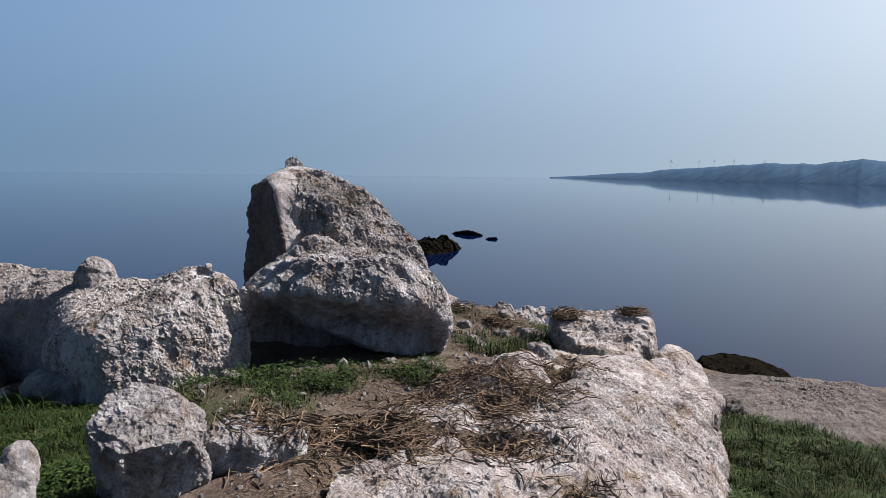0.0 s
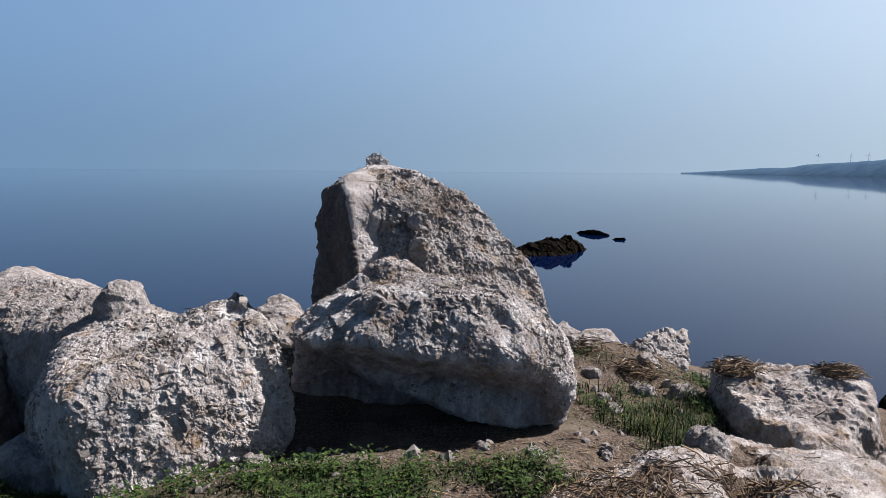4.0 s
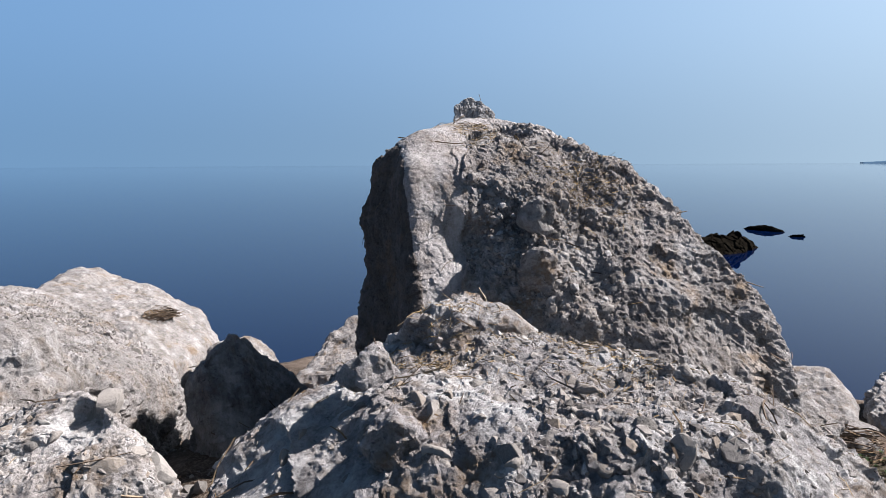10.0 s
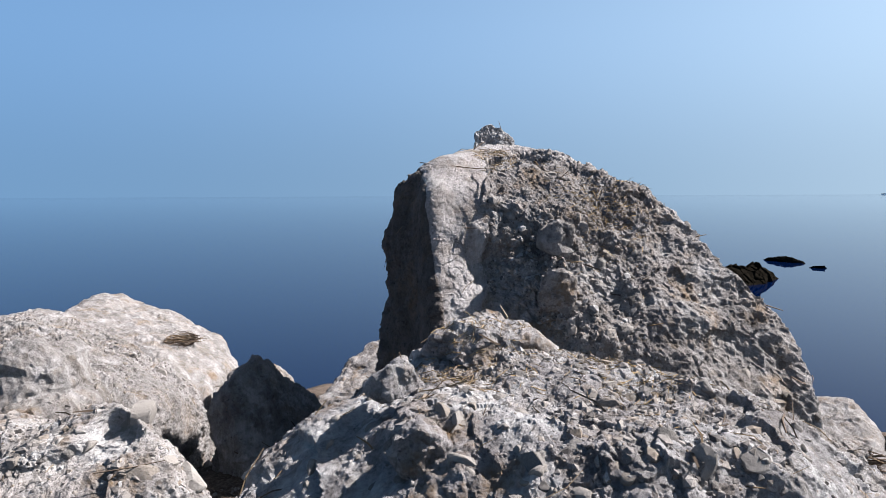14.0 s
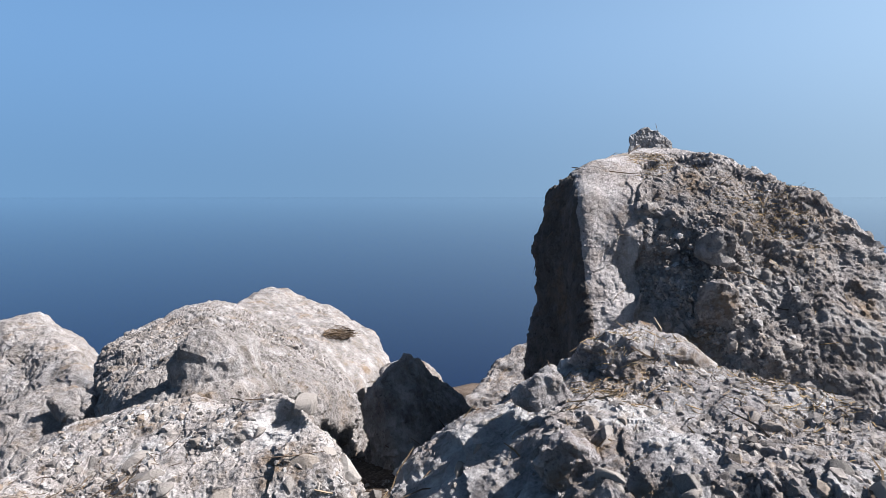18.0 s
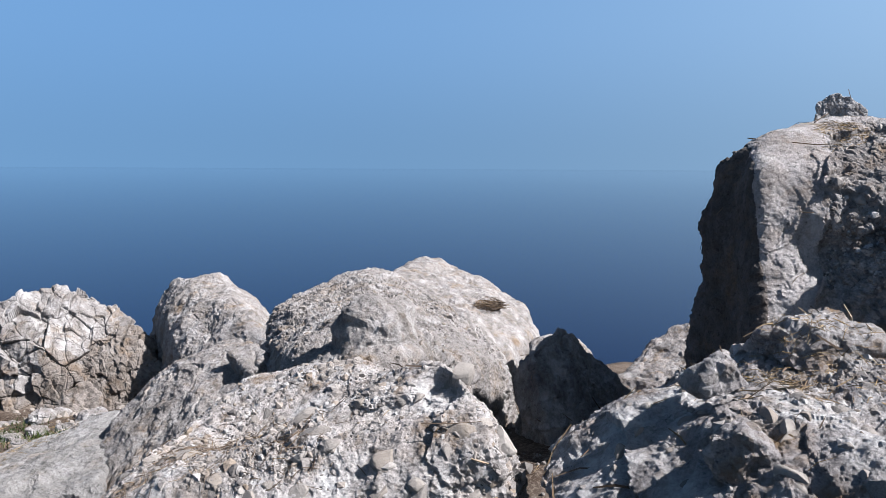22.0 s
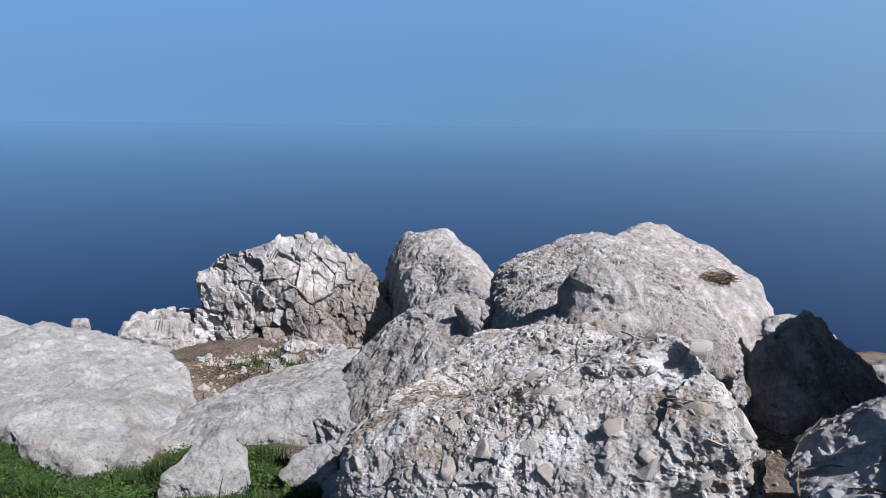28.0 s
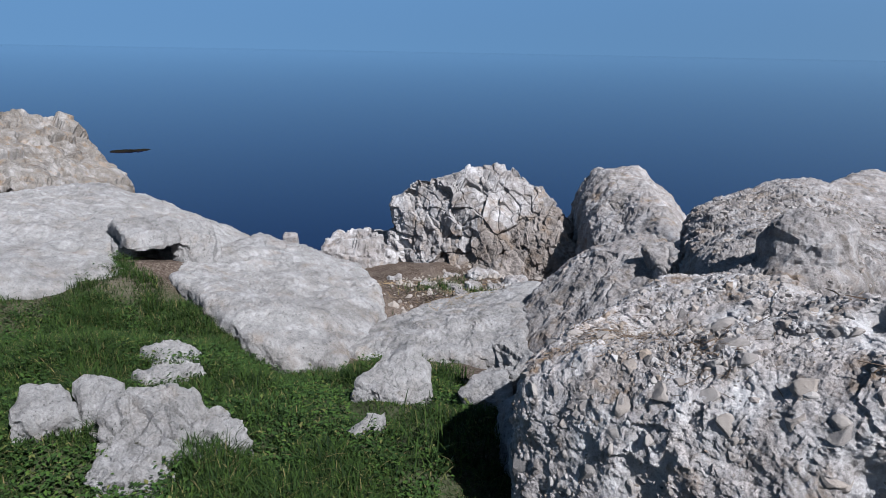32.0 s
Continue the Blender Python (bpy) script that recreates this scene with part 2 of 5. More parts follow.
BRECCIA = rock_material("grey_breccia_rock", (0.292, 0.281, 0.292), (0.208, 0.201, 0.208), (0.102, 0.100, 0.106), 0.8, 0.6)
WASHED = rock_material("whitewashed_breccia", (0.381, 0.361, 0.360), (0.294, 0.279, 0.279), (0.144, 0.137, 0.135), 0.8, 0.9)
DARK_BRECCIA = rock_material("dark_breccia_rock", (0.238, 0.225, 0.225), (0.158, 0.148, 0.148), (0.075, 0.071, 0.072), 0.35, 0.6)
# dark rock, with the shade of the western side put into its colour
DARK_FACE = rock_material("dark_shaded_rock", (0.119, 0.109, 0.107), (0.076, 0.069, 0.068), (0.035, 0.030, 0.030), 0.08, 0.3, 0.5, streak=(1.6, 1.6, 0.4))
# paler tone that paints the sunlight on the face beside the ridge
PALE_FACE = rock_material("pale_sunlit_face", (0.314, 0.300, 0.306), (0.256, 0.242, 0.245), (0.156, 0.147, 0.147), 0.45, 0.35, 0.45, streak=(1.6, 1.6, 0.35))
PALE = rock_material("pale_limestone", (0.231, 0.219, 0.219), (0.180, 0.172, 0.171), (0.104, 0.097, 0.095), 0.35, 0.45, 0.75)
SLAB = rock_material("smooth_whitish_limestone", (0.222, 0.223, 0.225), (0.187, 0.186, 0.188), (0.122, 0.120, 0.120), 0.25, 0.22, 0.15)
OUTCROP_ROCK = rock_material("whitish_outcrop_rock", (0.348, 0.321, 0.316), (0.253, 0.230, 0.223), (0.110, 0.096, 0.091), 0.6, 0.85, 0.6)
BLOCK = rock_material("jointed_limestone", (0.250, 0.243, 0.246), (0.183, 0.174, 0.174), (0.094, 0.085, 0.078), 0.5, 0.35, 0.35, streak=(1.2, 1.2, 0.35))
BROWN = rock_material("brownish_limestone", (0.213, 0.193, 0.182), (0.147, 0.129, 0.118), (0.071, 0.060, 0.054), 0.15, 0.4, 0.35)
CLIFF = rock_material("tan_streaked_cliff_rock", (0.155, 0.145, 0.135), (0.118, 0.108, 0.099), (0.062, 0.056, 0.051), 0.25, 0.5, 0.3, streak=(0.9, 0.9, 0.12))
SLATE = rock_material("bluish_slab_rock", (0.235, 0.238, 0.252), (0.160, 0.164, 0.174), (0.075, 0.075, 0.084), 0.4, 0.25, 0.35)
SHORE_ROCK = rock_material("grey_shore_rock", (0.14, 0.131, 0.126), (0.098, 0.091, 0.088), (0.045, 0.042, 0.041), 0.1, 0.2, 0.6, 0.0)
WEED = rock_material("weedy_sea_rock", (0.010, 0.009, 0.007), (0.006, 0.0055, 0.0045), (0.003, 0.0027, 0.0024), 0.0, 0.0, 0.1, 0.0)


def ground_material():
    m, n, l, b = shader("bare_soil", 0.95)
    b.inputs["Specular IOR Level"].default_value = 0.03
    col = ramp(n, l, noise_at(n, l, 1.1, 6, 0.65), [(0.34, (0.018, 0.013, 0.010)), (0.5, (0.048, 0.036, 0.029)), (0.66, (0.095, 0.078, 0.068))])
    col = mixed(n, l, ramp(n, l, noise_at(n, l, 30, 6, 0.7), [(0.48, grey(0)), (0.6, grey(0.8))]), col, (0.135, 0.115, 0.10))
    a = n.new("ShaderNodeAttribute")
    a.attribute_name = "turf"
    col = mixed(n, l, a.outputs["Fac"], col, (0.018, 0.032, 0.010))
    l.new(col, b.inputs["Base Color"])
    bumped(n, l, b, [(noise_at(n, l, 6, 8, 0.7), 0.7, 0.05), (noise_at(n, l, 50, 6, 0.7), 0.7, 0.012)])
    return m


SOIL = ground_material()


def water_material():
    m, n, l, b = shader("calm_sea", 0.03)
    b.inputs["Specular IOR Level"].default_value = 0.5
    b.inputs["IOR"].default_value = 1.175
    col = ramp(n, l, noise_at(n, l, 0.012, 4, 0.5), [(0.3, (0.0002, 0.0030, 0.018)), (0.7, (0.0003, 0.0038, 0.0215))])
    l.new(col, b.inputs["Base Color"])
    bumped(n, l, b, [(noise_at(n, l, 0.5, 4, 0.5), 0.03, 0.03)])
    return m


WATER = water_material()


# ---- building helpers ----
def mesh_of(name, verts, faces, material, smooth=True):
    me = bpy.data.meshes.new(name)
    me.from_pydata(verts if isinstance(verts, list) else verts.tolist(), [], faces if isinstance(faces, list) else faces.tolist())
    me.materials.append(material)
    if smooth:
        me.polygons.foreach_set("use_smooth", np.ones(len(me.polygons), bool))
    me.update()
    return me


SPHERES, SURFACE = {}, {}


def sphere(level):
    if level not in SPHERES:
        bm = bmesh.new()
        bmesh.ops.create_icosphere(bm, subdivisions=level, radius=1)
        me = bpy.data.meshes.new("unit")
        bm.to_mesh(me)
        bm.free()
        v, f = np.empty(len(me.vertices) * 3), np.empty(len(me.polygons) * 3, int)
        me.vertices.foreach_get("co", v)
        me.polygons.foreach_get("vertices", f)
        bpy.data.meshes.remove(me)
        v = v.reshape(-1, 3)
        SPHERES[level] = v / np.linalg.norm(v, axis=1)[:, None], f.reshape(-1, 3)
    return SPHERES[level]


def hull_planes(corners, centre):
    bm = bmesh.new()
    for c in corners:
        bm.verts.new(Vector(c) - Vector(centre))
    bmesh.ops.convex_hull(bm, input=bm.verts)
    bm.normal_update()
    found = []
    for f in bm.faces:
        nrm, d = np.array(f.normal), float(f.normal @ f.verts[0].co)
        if d < 0:
            nrm, d = -nrm, -d
        if f.calc_area() > 1e-5 and d > 1e-4 and not any(nrm @ o > 0.994 for o, _ in found):
            found.append((nrm, d))
    bm.free()
    return found


def rounded_hull(corners, level, sharp):
    """A boulder body: the hull of its corners with rounded edges, as points and faces, and outward normals."""
    pts = np.array(corners, float)
    centre = (pts.max(0) + pts.min(0)) / 2 * 0.5 + pts.mean(0) * 0.5
    ways, faces = sphere(level)
    total = np.zeros(len(ways))
    for nrm, d in hull_planes(corners, centre):
        total += np.maximum(ways @ nrm, 0) ** sharp / d**sharp
    return centre + ways * (total ** (-1 / sharp))[:, None] * (1.03 if sharp < 18 else 1.0), faces


def normals_of(v, f):
    fn = np.cross(v[f[:, 1]] - v[f[:, 0]], v[f[:, 2]] - v[f[:, 0]])
    out = np.zeros_like(v)
    for k in range(3):
        for a in range(3):
            out[:, a] += np.bincount(f[:, k], fn[:, a], len(v))
    return out / (np.linalg.norm(out, axis=1)[:, None] + 1e-12)


def weathered(v, f, style, seed, size=1.0, calm=None):
    """Moves the points along their normals: lumps, ledges, stones and joints."""
    nrm = normals_of(v, f)
    d = (0.06 if style == "breccia" else 0.10) * size * fbm(v, 0.9 * size, 3, seed)
    if style in ("breccia", "outcrop"):
        d += 0.03 * fbm(v, 0.3, 3, seed + 5, 0.6)
        w = v + 0.10 * np.stack([fbm(v, 0.5, 3, seed + k) for k in (11, 12, 13)], -1)
        if style == "breccia":
            d += 0.045 * facets(w, 0.85, seed + 60)[0]
        # patches of coarse stones between smoother matrix, and pits where stones fell out
        rough = np.clip(0.65 + 1.0 * fbm(v, 0.7, 3, seed + 9), 0.3, 1.3) * (1.0 if style == "breccia" else 0.7)
        w = v + 0.04 * np.stack([fbm(v, 0.25, 2, seed + k) for k in (1, 2, 3)], -1)
        d += 0.034 * chips(w, 0.27, seed) * rough
        d += 0.024 * facets(w, 0.115, seed + 20)[0] * rough
        d -= (0.05 if style == "breccia" else 0.015) * np.clip(fbm(w, 0.16, 2, seed + 70) - 0.55, 0, 0.6) * rough
        d += 0.015 * facets(v, 0.048, seed + 40)[0] * (0.4 + 0.6 * rough)
        d += 0.010 * fbm(v, 0.04, 2, seed + 8, 0.65)
    elif style == "block":
        w = v + 0.05 * size * np.stack([fbm(v, 0.5 * size, 3, seed + k) for k in (1, 2, 3)], -1)
        w = np.stack([w[:, 0] + 0.25 * w[:, 2], w[:, 1] - 0.2 * w[:, 2], w[:, 2] * 1.15 + 0.18 * w[:, 0]], -1)
        high, edge = facets(w, 0.62 * size, seed)
        d += 0.16 * size * high - 0.035 * size * np.exp(-((edge / 0.03) ** 2))
        high, edge = facets(w * (1, 1, 0.8), 0.31 * size, seed + 4)
        d += 0.09 * size * high - 0.02 * size * np.exp(-((edge / 0.05) ** 2))
        d += 0.012 * fbm(v, 0.1, 3, seed + 8, 0.6) + 0.014 * chips(v, 0.09, seed + 40)
    elif style == "column":
        w = v + 0.12 * size * np.stack([fbm(v, 0.7 * size, 3, seed + k) for k in (1, 2, 3)], -1)
        high, edge = facets(w * (1, 1, 0.16), 0.9 * size, seed)
        d += 0.24 * size * high - 0.10 * size * np.exp(-((edge / 0.07) ** 2))
        d += 0.08 * size * chips(w * (1, 1, 0.35), 0.5 * size, seed + 4) + 0.05 * fbm(v, 0.4, 3, seed + 8, 0.6)
    else:
        r = 1 - np.abs(fbm(v * (1, 1, 1.6), 0.55 * size, 4, seed + 3, 0.55))
        d += 0.03 * size * r - 0.02 * size * np.clip(r - 0.75, 0, 1) * 4
        d += 0.02 * fbm(v, 0.14, 4, seed + 8, 0.62)
        if style == "smooth":
            d += 0.012 * chips(v, 0.17, seed + 31) - 0.03 * np.exp(-((fbm(v * (1, 1, 0.6), 1.1, 4, seed + 33) / 0.02) ** 2))
    if style == "rough":
        w = v + 0.04 * np.stack([fbm(v, 0.25, 2, seed + k) for k in (1, 2, 3)], -1)
        rough = np.clip(0.5 + 1.1 * fbm(v, 0.8, 3, seed + 9), 0.1, 1.2)
        d += 0.035 * chips(w, 0.36, seed) + 0.02 * chips(w, 0.12, seed + 20) * rough + 0.008 * chips(v, 0.05, seed + 40) * rough
    if calm:
        d = d * calm(v)
    return v + nrm * d[:, None]


def pushed(v, moves):
    """Hollows and swellings: points near each line from a to b move by a given way."""
    for a, b, radius, way in moves:
        a, b = np.array(a, float), np.array(b, float)
        s = np.clip((v - a) @ (b - a) / max((b - a) @ (b - a), 1e-9), 0, 1)
        far = np.linalg.norm(v - a - s[:, None] * (b - a), axis=1)
        v = v + np.exp(-((far / radius) ** 2))[:, None] * np.array(way, float)
    return v


def boulder(name, corners, style, material, label, level=6, sharp=14, seed=1, size=1.0, category="boulder", more=(), group="", moves=(), faces_of=None, others=(), calm=None):
    """One rock: a weathered hull with its hollows, and as its parts the lumps that have grown together with it."""
    v, f = rounded_hull(corners, level, sharp)
    v = weathered(pushed(v, moves), f, style, seed, size, calm)
    base = np.array([v[:, 0].mean(), v[:, 1].mean(), v[:, 2].min()])
    ob = new(name, mesh_of(name, v - base, f, material, False))
    ob.location = base
    if faces_of:
        for m in others:
            ob.data.materials.append(m)
        ob.data.polygons.foreach_set("material_index", faces_of(v[f].mean(1)).astype(np.int32))
    SURFACE[ob.name] = v - base, normals_of(v, f)
    for k, (part_name, pts, part_style, part_size, *other) in enumerate(more):
        v, f = rounded_hull(pts, min(7, level - 1) if len(pts) > 9 else 5, sharp if len(pts) > 9 else 10)
        v = weathered(v, f, part_style, seed + 31 * (k + 1), part_size)
        lump = new(part_name, mesh_of(part_name, v - base, f, other[0] if other else material, False))
        lump.parent = ob
    return tagged(ob, label, category, group)


def rooted(tops, depth, spread=1.04):
    """The top corners of a rock, and the same ones lower down where it goes into the ground."""
    c = np.mean(tops, axis=0)
    return list(tops) + [(c[0] + (x - c[0]) * spread, c[1] + (y - c[1]) * spread, z - depth) for x, y, z in tops]


# ---- ground ----
LAND = [
    (-1.6, 1, 6.3), (-1.6, -2.5, 6.45), (0, 1.6, 6.3), (-2.5, -1.5, 6.3), (1.2, 1.6, 6.2), (3.8, 4.9, 5.9), (4.5, 6.8, 6.1), (0, 3.5, 6.1), (-4, 0, 6.3),
    (-5, 1.7, 6.0), (-6.4, 2.8, 5.6), (-8.3, 0.9, 5.78), (-7.7, 2.6, 5.1), (-7, 0.6, 6.2), (-5.4, -0.1, 6.3), (-11, 0.3, 5.95), (-8, 4.5, 5.0), (-10, 5.8, 4.95), (-11.2, 7.2, 4.6), (-13, 8, 4.1), (-16, 6, 3.8),
    (-24, 4, 0.6), (-17.5, 3.6, 2.6), (-20.5, 2.2, 2.4), (-30, 0, 3.0), (-3.8, 2.5, 5.95), (5.5, -0.8, 4.8), (7.5, -1, 4.7), (9.5, 2, 3.95), (14, 3, 2.2), (12.4, 2.6, 2.7), (11.9, 5, 2.2), (11.2, 6.2, 2.3), (13.2, 6.5, 1.6), (12.8, 0.3, 3.0), (18, 8, 1.2),
]
SHORE = [
    (24, 16, -1.0), (-1, 5.8, 6.4), (0.6, 6, 6.3), (8, 8.5, 3.8), (3, 13, 4.4), (8, 16, 2.8), (-2, 12, 5.0), (-6, 14, 4), (-10, 18, 2.5), (-13, 13, 1.5), (0, -9, 6.6), (-8, -8, 6.5), (8, -8, 4.6), (4, 26, -2),
    (-12, 27, -2), (17, 24, -2), (-22, 12, -2), (-24, -10, 4), (34, 4, -2), (-40, -4, 1), (-42, 12, -3), (-29, 8, -2.5), (-27, 6.5, -1.5), (-33, 8, -3), (20, -6, 2.5), (-20, 7, 2.0), (0, -24, 6),
]


def land_height(x, y):
    p = np.array(LAND + SHORE)
    d = (x[:, None] - p[:, 0]) ** 2 + (y[:, None] - p[:, 1]) ** 2 + 0.3
    w = d**-1.6
    z = (w * p[:, 2]).sum(1) / w.sum(1)
    out = np.maximum(0, np.maximum(np.hypot(x * 0.8, y) - 26, 0))
    return z - out * 0.5


def land_detail(x, y):
    q = np.stack([x, y, 0 * x], -1)
    return land_height(x, y) + 0.10 * fbm(q, 1.5, 4, 3) + 0.03 * fbm(q, 0.25, 3, 8)


def turf_amount(x, y):
    """How thickly grass grows at a place, from 0 to 1."""
    q = np.stack([x, y, 0 * x], -1)
    n = 0.6 * fbm(q, 1.3, 3, 40)
    west = np.clip(1.3 - np.hypot((x + 6.3) / 4.6, (y - 0.6) / 2.3) + 0.4 * n, 0, 0.5) * 2
    west = west * np.clip((1.85 + 0.5 * (x + 9.5) - y) / 0.3 + n, 0, 1)
    middle = np.clip(0.92 - np.hypot((x + 0.5) / 2.0, (y - 1.3) / 0.8) + 1.7 * n, 0, 0.5) * 2
    near = np.clip(1.1 - np.hypot((x + 4.0) / 1.3, (y + 2.2) / 3.0) + 0.5 * n, 0, 0.5) * 2
    east = np.clip(1.3 - np.hypot((x - 10.5) / 7.5, (y - 0.6) / 5.6) + 0.4 * n, 0, 0.5) * 2
    east = east * np.clip((22.4 + 0.2 * y - 2 * x) / 0.8 + n, 0, 1)
    return np.maximum.reduce([west, middle, near, east])


def axis_steps(lo, mid_lo, mid_hi, hi, fine, coarse):
    return np.concatenate([np.arange(lo, mid_lo, coarse), np.arange(mid_lo, mid_hi, fine), np.arange(mid_hi, hi + coarse, coarse)])


def make_ground():
    xs, ys = axis_steps(-60, -14, 12, 50, 0.09, 0.8), axis_steps(-40, -6, 12, 50, 0.09, 0.8)
    gx, gy = [a.ravel() for a in np.meshgrid(xs, ys)]
    v = np.stack([gx, gy, land_detail(gx, gy)], -1)
    nx, ny = len(xs), len(ys)
    i = (np.arange(ny - 1)[:, None] * nx + np.arange(nx - 1)).ravel()
    f = np.stack([i, i + 1, i + nx + 1, i + nx], -1)
    ob = new("ground", mesh_of("ground", v, f, SOIL))
    a = ob.data.attributes.new("turf", "FLOAT", "POINT")
    a.data.foreach_set("value", (0.7 * turf_amount(gx, gy)).astype(np.float32))
    return tagged(ob, "bare brown soil with patches of turf between pale rocks", "ground", kind="structure")


make_ground()


def make_sea():
    rings = [0, 30, 60, 120, 240, 480, 960, 1900, 3200, 4980]
    v, f = [(0, 0, 0)], []
    for r in rings[1:]:
        v += [(r * math.cos(k * math.tau / 96), r * math.sin(k * math.tau / 96), 0) for k in range(96)]
    f += [(0, 1 + k, 1 + (k + 1) % 96) for k in range(96)]
    for q in range(len(rings) - 2):
        a, b = 1 + 96 * q, 1 + 96 * (q + 1)
        f += [(a + k, b + k, b + (k + 1) % 96, a + (k + 1) % 96) for k in range(96)]
    return tagged(new("water", mesh_of("water", v, f, WATER)), "calm dark blue sea fading into hazy horizon", "sea", kind="structure")


make_sea()

# ---- the large rocks ----
STACK = [
    (0.2, 7.7, 9.52), (0.7, 7.5, 9.5), (1.12, 7.0, 9.3), (1.5, 6.6, 9.02), (1.86, 6.5, 8.92), (2.05, 6.2, 8.66), (2.34, 6.1, 8.3), (2.62, 6.0, 8.1),
    (2.84, 5.9, 7.8), (2.98, 5.7, 7.3), (2.95, 5.6, 6.2), (-0.3, 6.9, 9.27), (-0.7, 7.4, 8.0), (0.3, 6.05, 7.4), (1.6, 5.2, 7.4),
    (1.6, 5.2, 6.1), (0.3, 5.8, 6.1), (2.6, 8.6, 6), (-0.5, 8.8, 6), (0.6, 8.6, 9.1), (2.0, 7.8, 8.2),
]
RIDGE = [
    (-0.33, 6.33, 9.1), (-0.27, 5.97, 7.96), (-0.10, 5.66, 7.4), (-0.06, 5.66, 6.2), (-0.68, 6.8, 9.1), (-0.66, 7.1, 8.0), (-0.86, 6.9, 7.3), (-0.28, 6.85, 9.36),
    (-0.92, 6.9, 6.2), (-0.25, 8.2, 9.0), (-0.55, 8.2, 6.2), (-0.68, 7.0, 8.6),
]
SUMMIT = rooted([(0.13, 7.5, 9.6), (0.27, 7.55, 9.69), (0.43, 7.6, 9.66), (0.55, 7.7, 9.52), (0.3, 7.85, 9.62)], 0.35)
KNOB = [(0.62, 5.82, 8.48), (0.63, 5.78, 8.64), (0.78, 5.66, 8.74), (0.93, 5.72, 8.68), (0.91, 5.75, 8.44), (0.75, 6.5, 8.62), (0.75, 5.66, 8.42)]
LOWER_KNOB = [(0.6, 5.55, 8.02), (0.62, 5.5, 8.3), (0.76, 5.45, 8.36), (0.9, 5.5, 8.26), (0.88, 5.5, 7.96), (0.75, 6.2, 8.2)]
VALLEY = [((0.32, 5.7, 7.0), (0.27, 6.05, 8.2), 0.24, (0.0, 0.22, 0)), ((0.27, 6.05, 8.2), (0.25, 6.6, 9.0), 0.2, (0, 0.12, -0.05)), ((-0.3, 6.25, 8.9), (-0.16, 5.75, 7.3), 0.16, (-0.03, -0.12, 0))]
FLUTES = [
    ((-0.42, 6.35, 6.8), (-0.42, 6.6, 9.0), 0.11, (0.12, 0.06, 0)), ((-0.66, 6.75, 6.8), (-0.6, 6.95, 8.4), 0.09, (0.09, 0.03, 0)), ((-0.62, 7.0, 8.75), (-0.5, 6.9, 8.7), 0.12, (0.1, 0.05, 0)),
    ((1.3, 6.3, 9.1), (1.1, 6.9, 9.3), 0.14, (0, 0.05, -0.14)), ((0.62, 7.2, 9.5), (0.7, 7.0, 9.35), 0.13, (0, 0.06, -0.12)), ((1.65, 6.3, 8.95), (1.7, 6.0, 8.6), 0.12, (0.0, 0.1, 0.1)),
    ((0.55, 5.7, 7.5), (0.5, 5.95, 8.3), 0.22, (0, 0.1, 0)), ((2.2, 5.6, 7.6), (2.6, 5.7, 7.2), 0.2, (0, 0.14, 0)), ((1.5, 5.5, 8.1), (1.9, 5.6, 8.0), 0.22, (0, -0.1, 0.02)),
]


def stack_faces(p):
    """0 the stony body, 1 the pale face beside the ridge, its sunlight painted in, and the bleached top, 2 the dark
    western side, its shade painted in.
    """
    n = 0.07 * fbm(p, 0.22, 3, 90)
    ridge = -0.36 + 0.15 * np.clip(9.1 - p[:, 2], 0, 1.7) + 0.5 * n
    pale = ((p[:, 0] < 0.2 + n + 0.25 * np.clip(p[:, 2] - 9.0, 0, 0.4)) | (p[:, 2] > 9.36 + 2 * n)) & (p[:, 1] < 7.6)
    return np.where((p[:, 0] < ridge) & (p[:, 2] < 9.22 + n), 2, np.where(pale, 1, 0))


boulder("pointed_rock", STACK + RIDGE, "breccia", DARK_BRECCIA, "tall pointed grey breccia rock with a dark shaded sheer side", 8, 50, 3, 0.8, moves=VALLEY + FLUTES, faces_of=stack_faces, others=(PALE_FACE, DARK_FACE), calm=lambda p: np.choose(stack_faces(p), [1.15, 0.4, 0.75]),
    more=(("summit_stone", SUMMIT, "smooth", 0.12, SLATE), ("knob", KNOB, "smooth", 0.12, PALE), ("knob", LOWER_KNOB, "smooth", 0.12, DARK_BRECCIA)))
BIG = [
    (-1.36, 3.5, 7.5), (-0.9, 3.7, 7.78), (-0.6, 3.8, 7.92), (-0.2, 4.2, 8.08), (0.37, 4.4, 7.95), (1.34, 4.2, 7.82), (1.98, 3.9, 7.6), (2.45, 3.4, 7.28),
    (2.5, 3.0, 6.74), (2.35, 2.9, 6.1), (1.9, 2.6, 6.1), (-1.32, 3.2, 7.3), (-0.53, 2.6, 7.38), (0.37, 2.28, 7.28), (1.66, 2.2, 7.15), (0.9, 2.6, 7.92),
    (0.1, 2.85, 7.87), (1.4, 2.75, 7.92), (2.3, 5.2, 6.0), (-0.6, 5.2, 6.75), (1.35, 3.2, 6.0), (-1.1, 4.6, 7.2),
]
ROUND_STONE = [(-0.52, 3.35, 7.95), (-0.48, 3.3, 8.05), (-0.38, 3.3, 8.11), (-0.26, 3.35, 8.06), (-0.2, 3.4, 7.95), (-0.36, 3.65, 8.06), (-0.36, 3.3, 7.9)]
LOW_STONE = [(-0.38, 3.0, 7.72), (-0.34, 2.92, 7.86), (-0.22, 2.9, 7.92), (-0.08, 2.95, 7.84), (-0.06, 3.0, 7.7), (-0.2, 3.3, 7.86), (-0.2, 2.9, 7.66)]
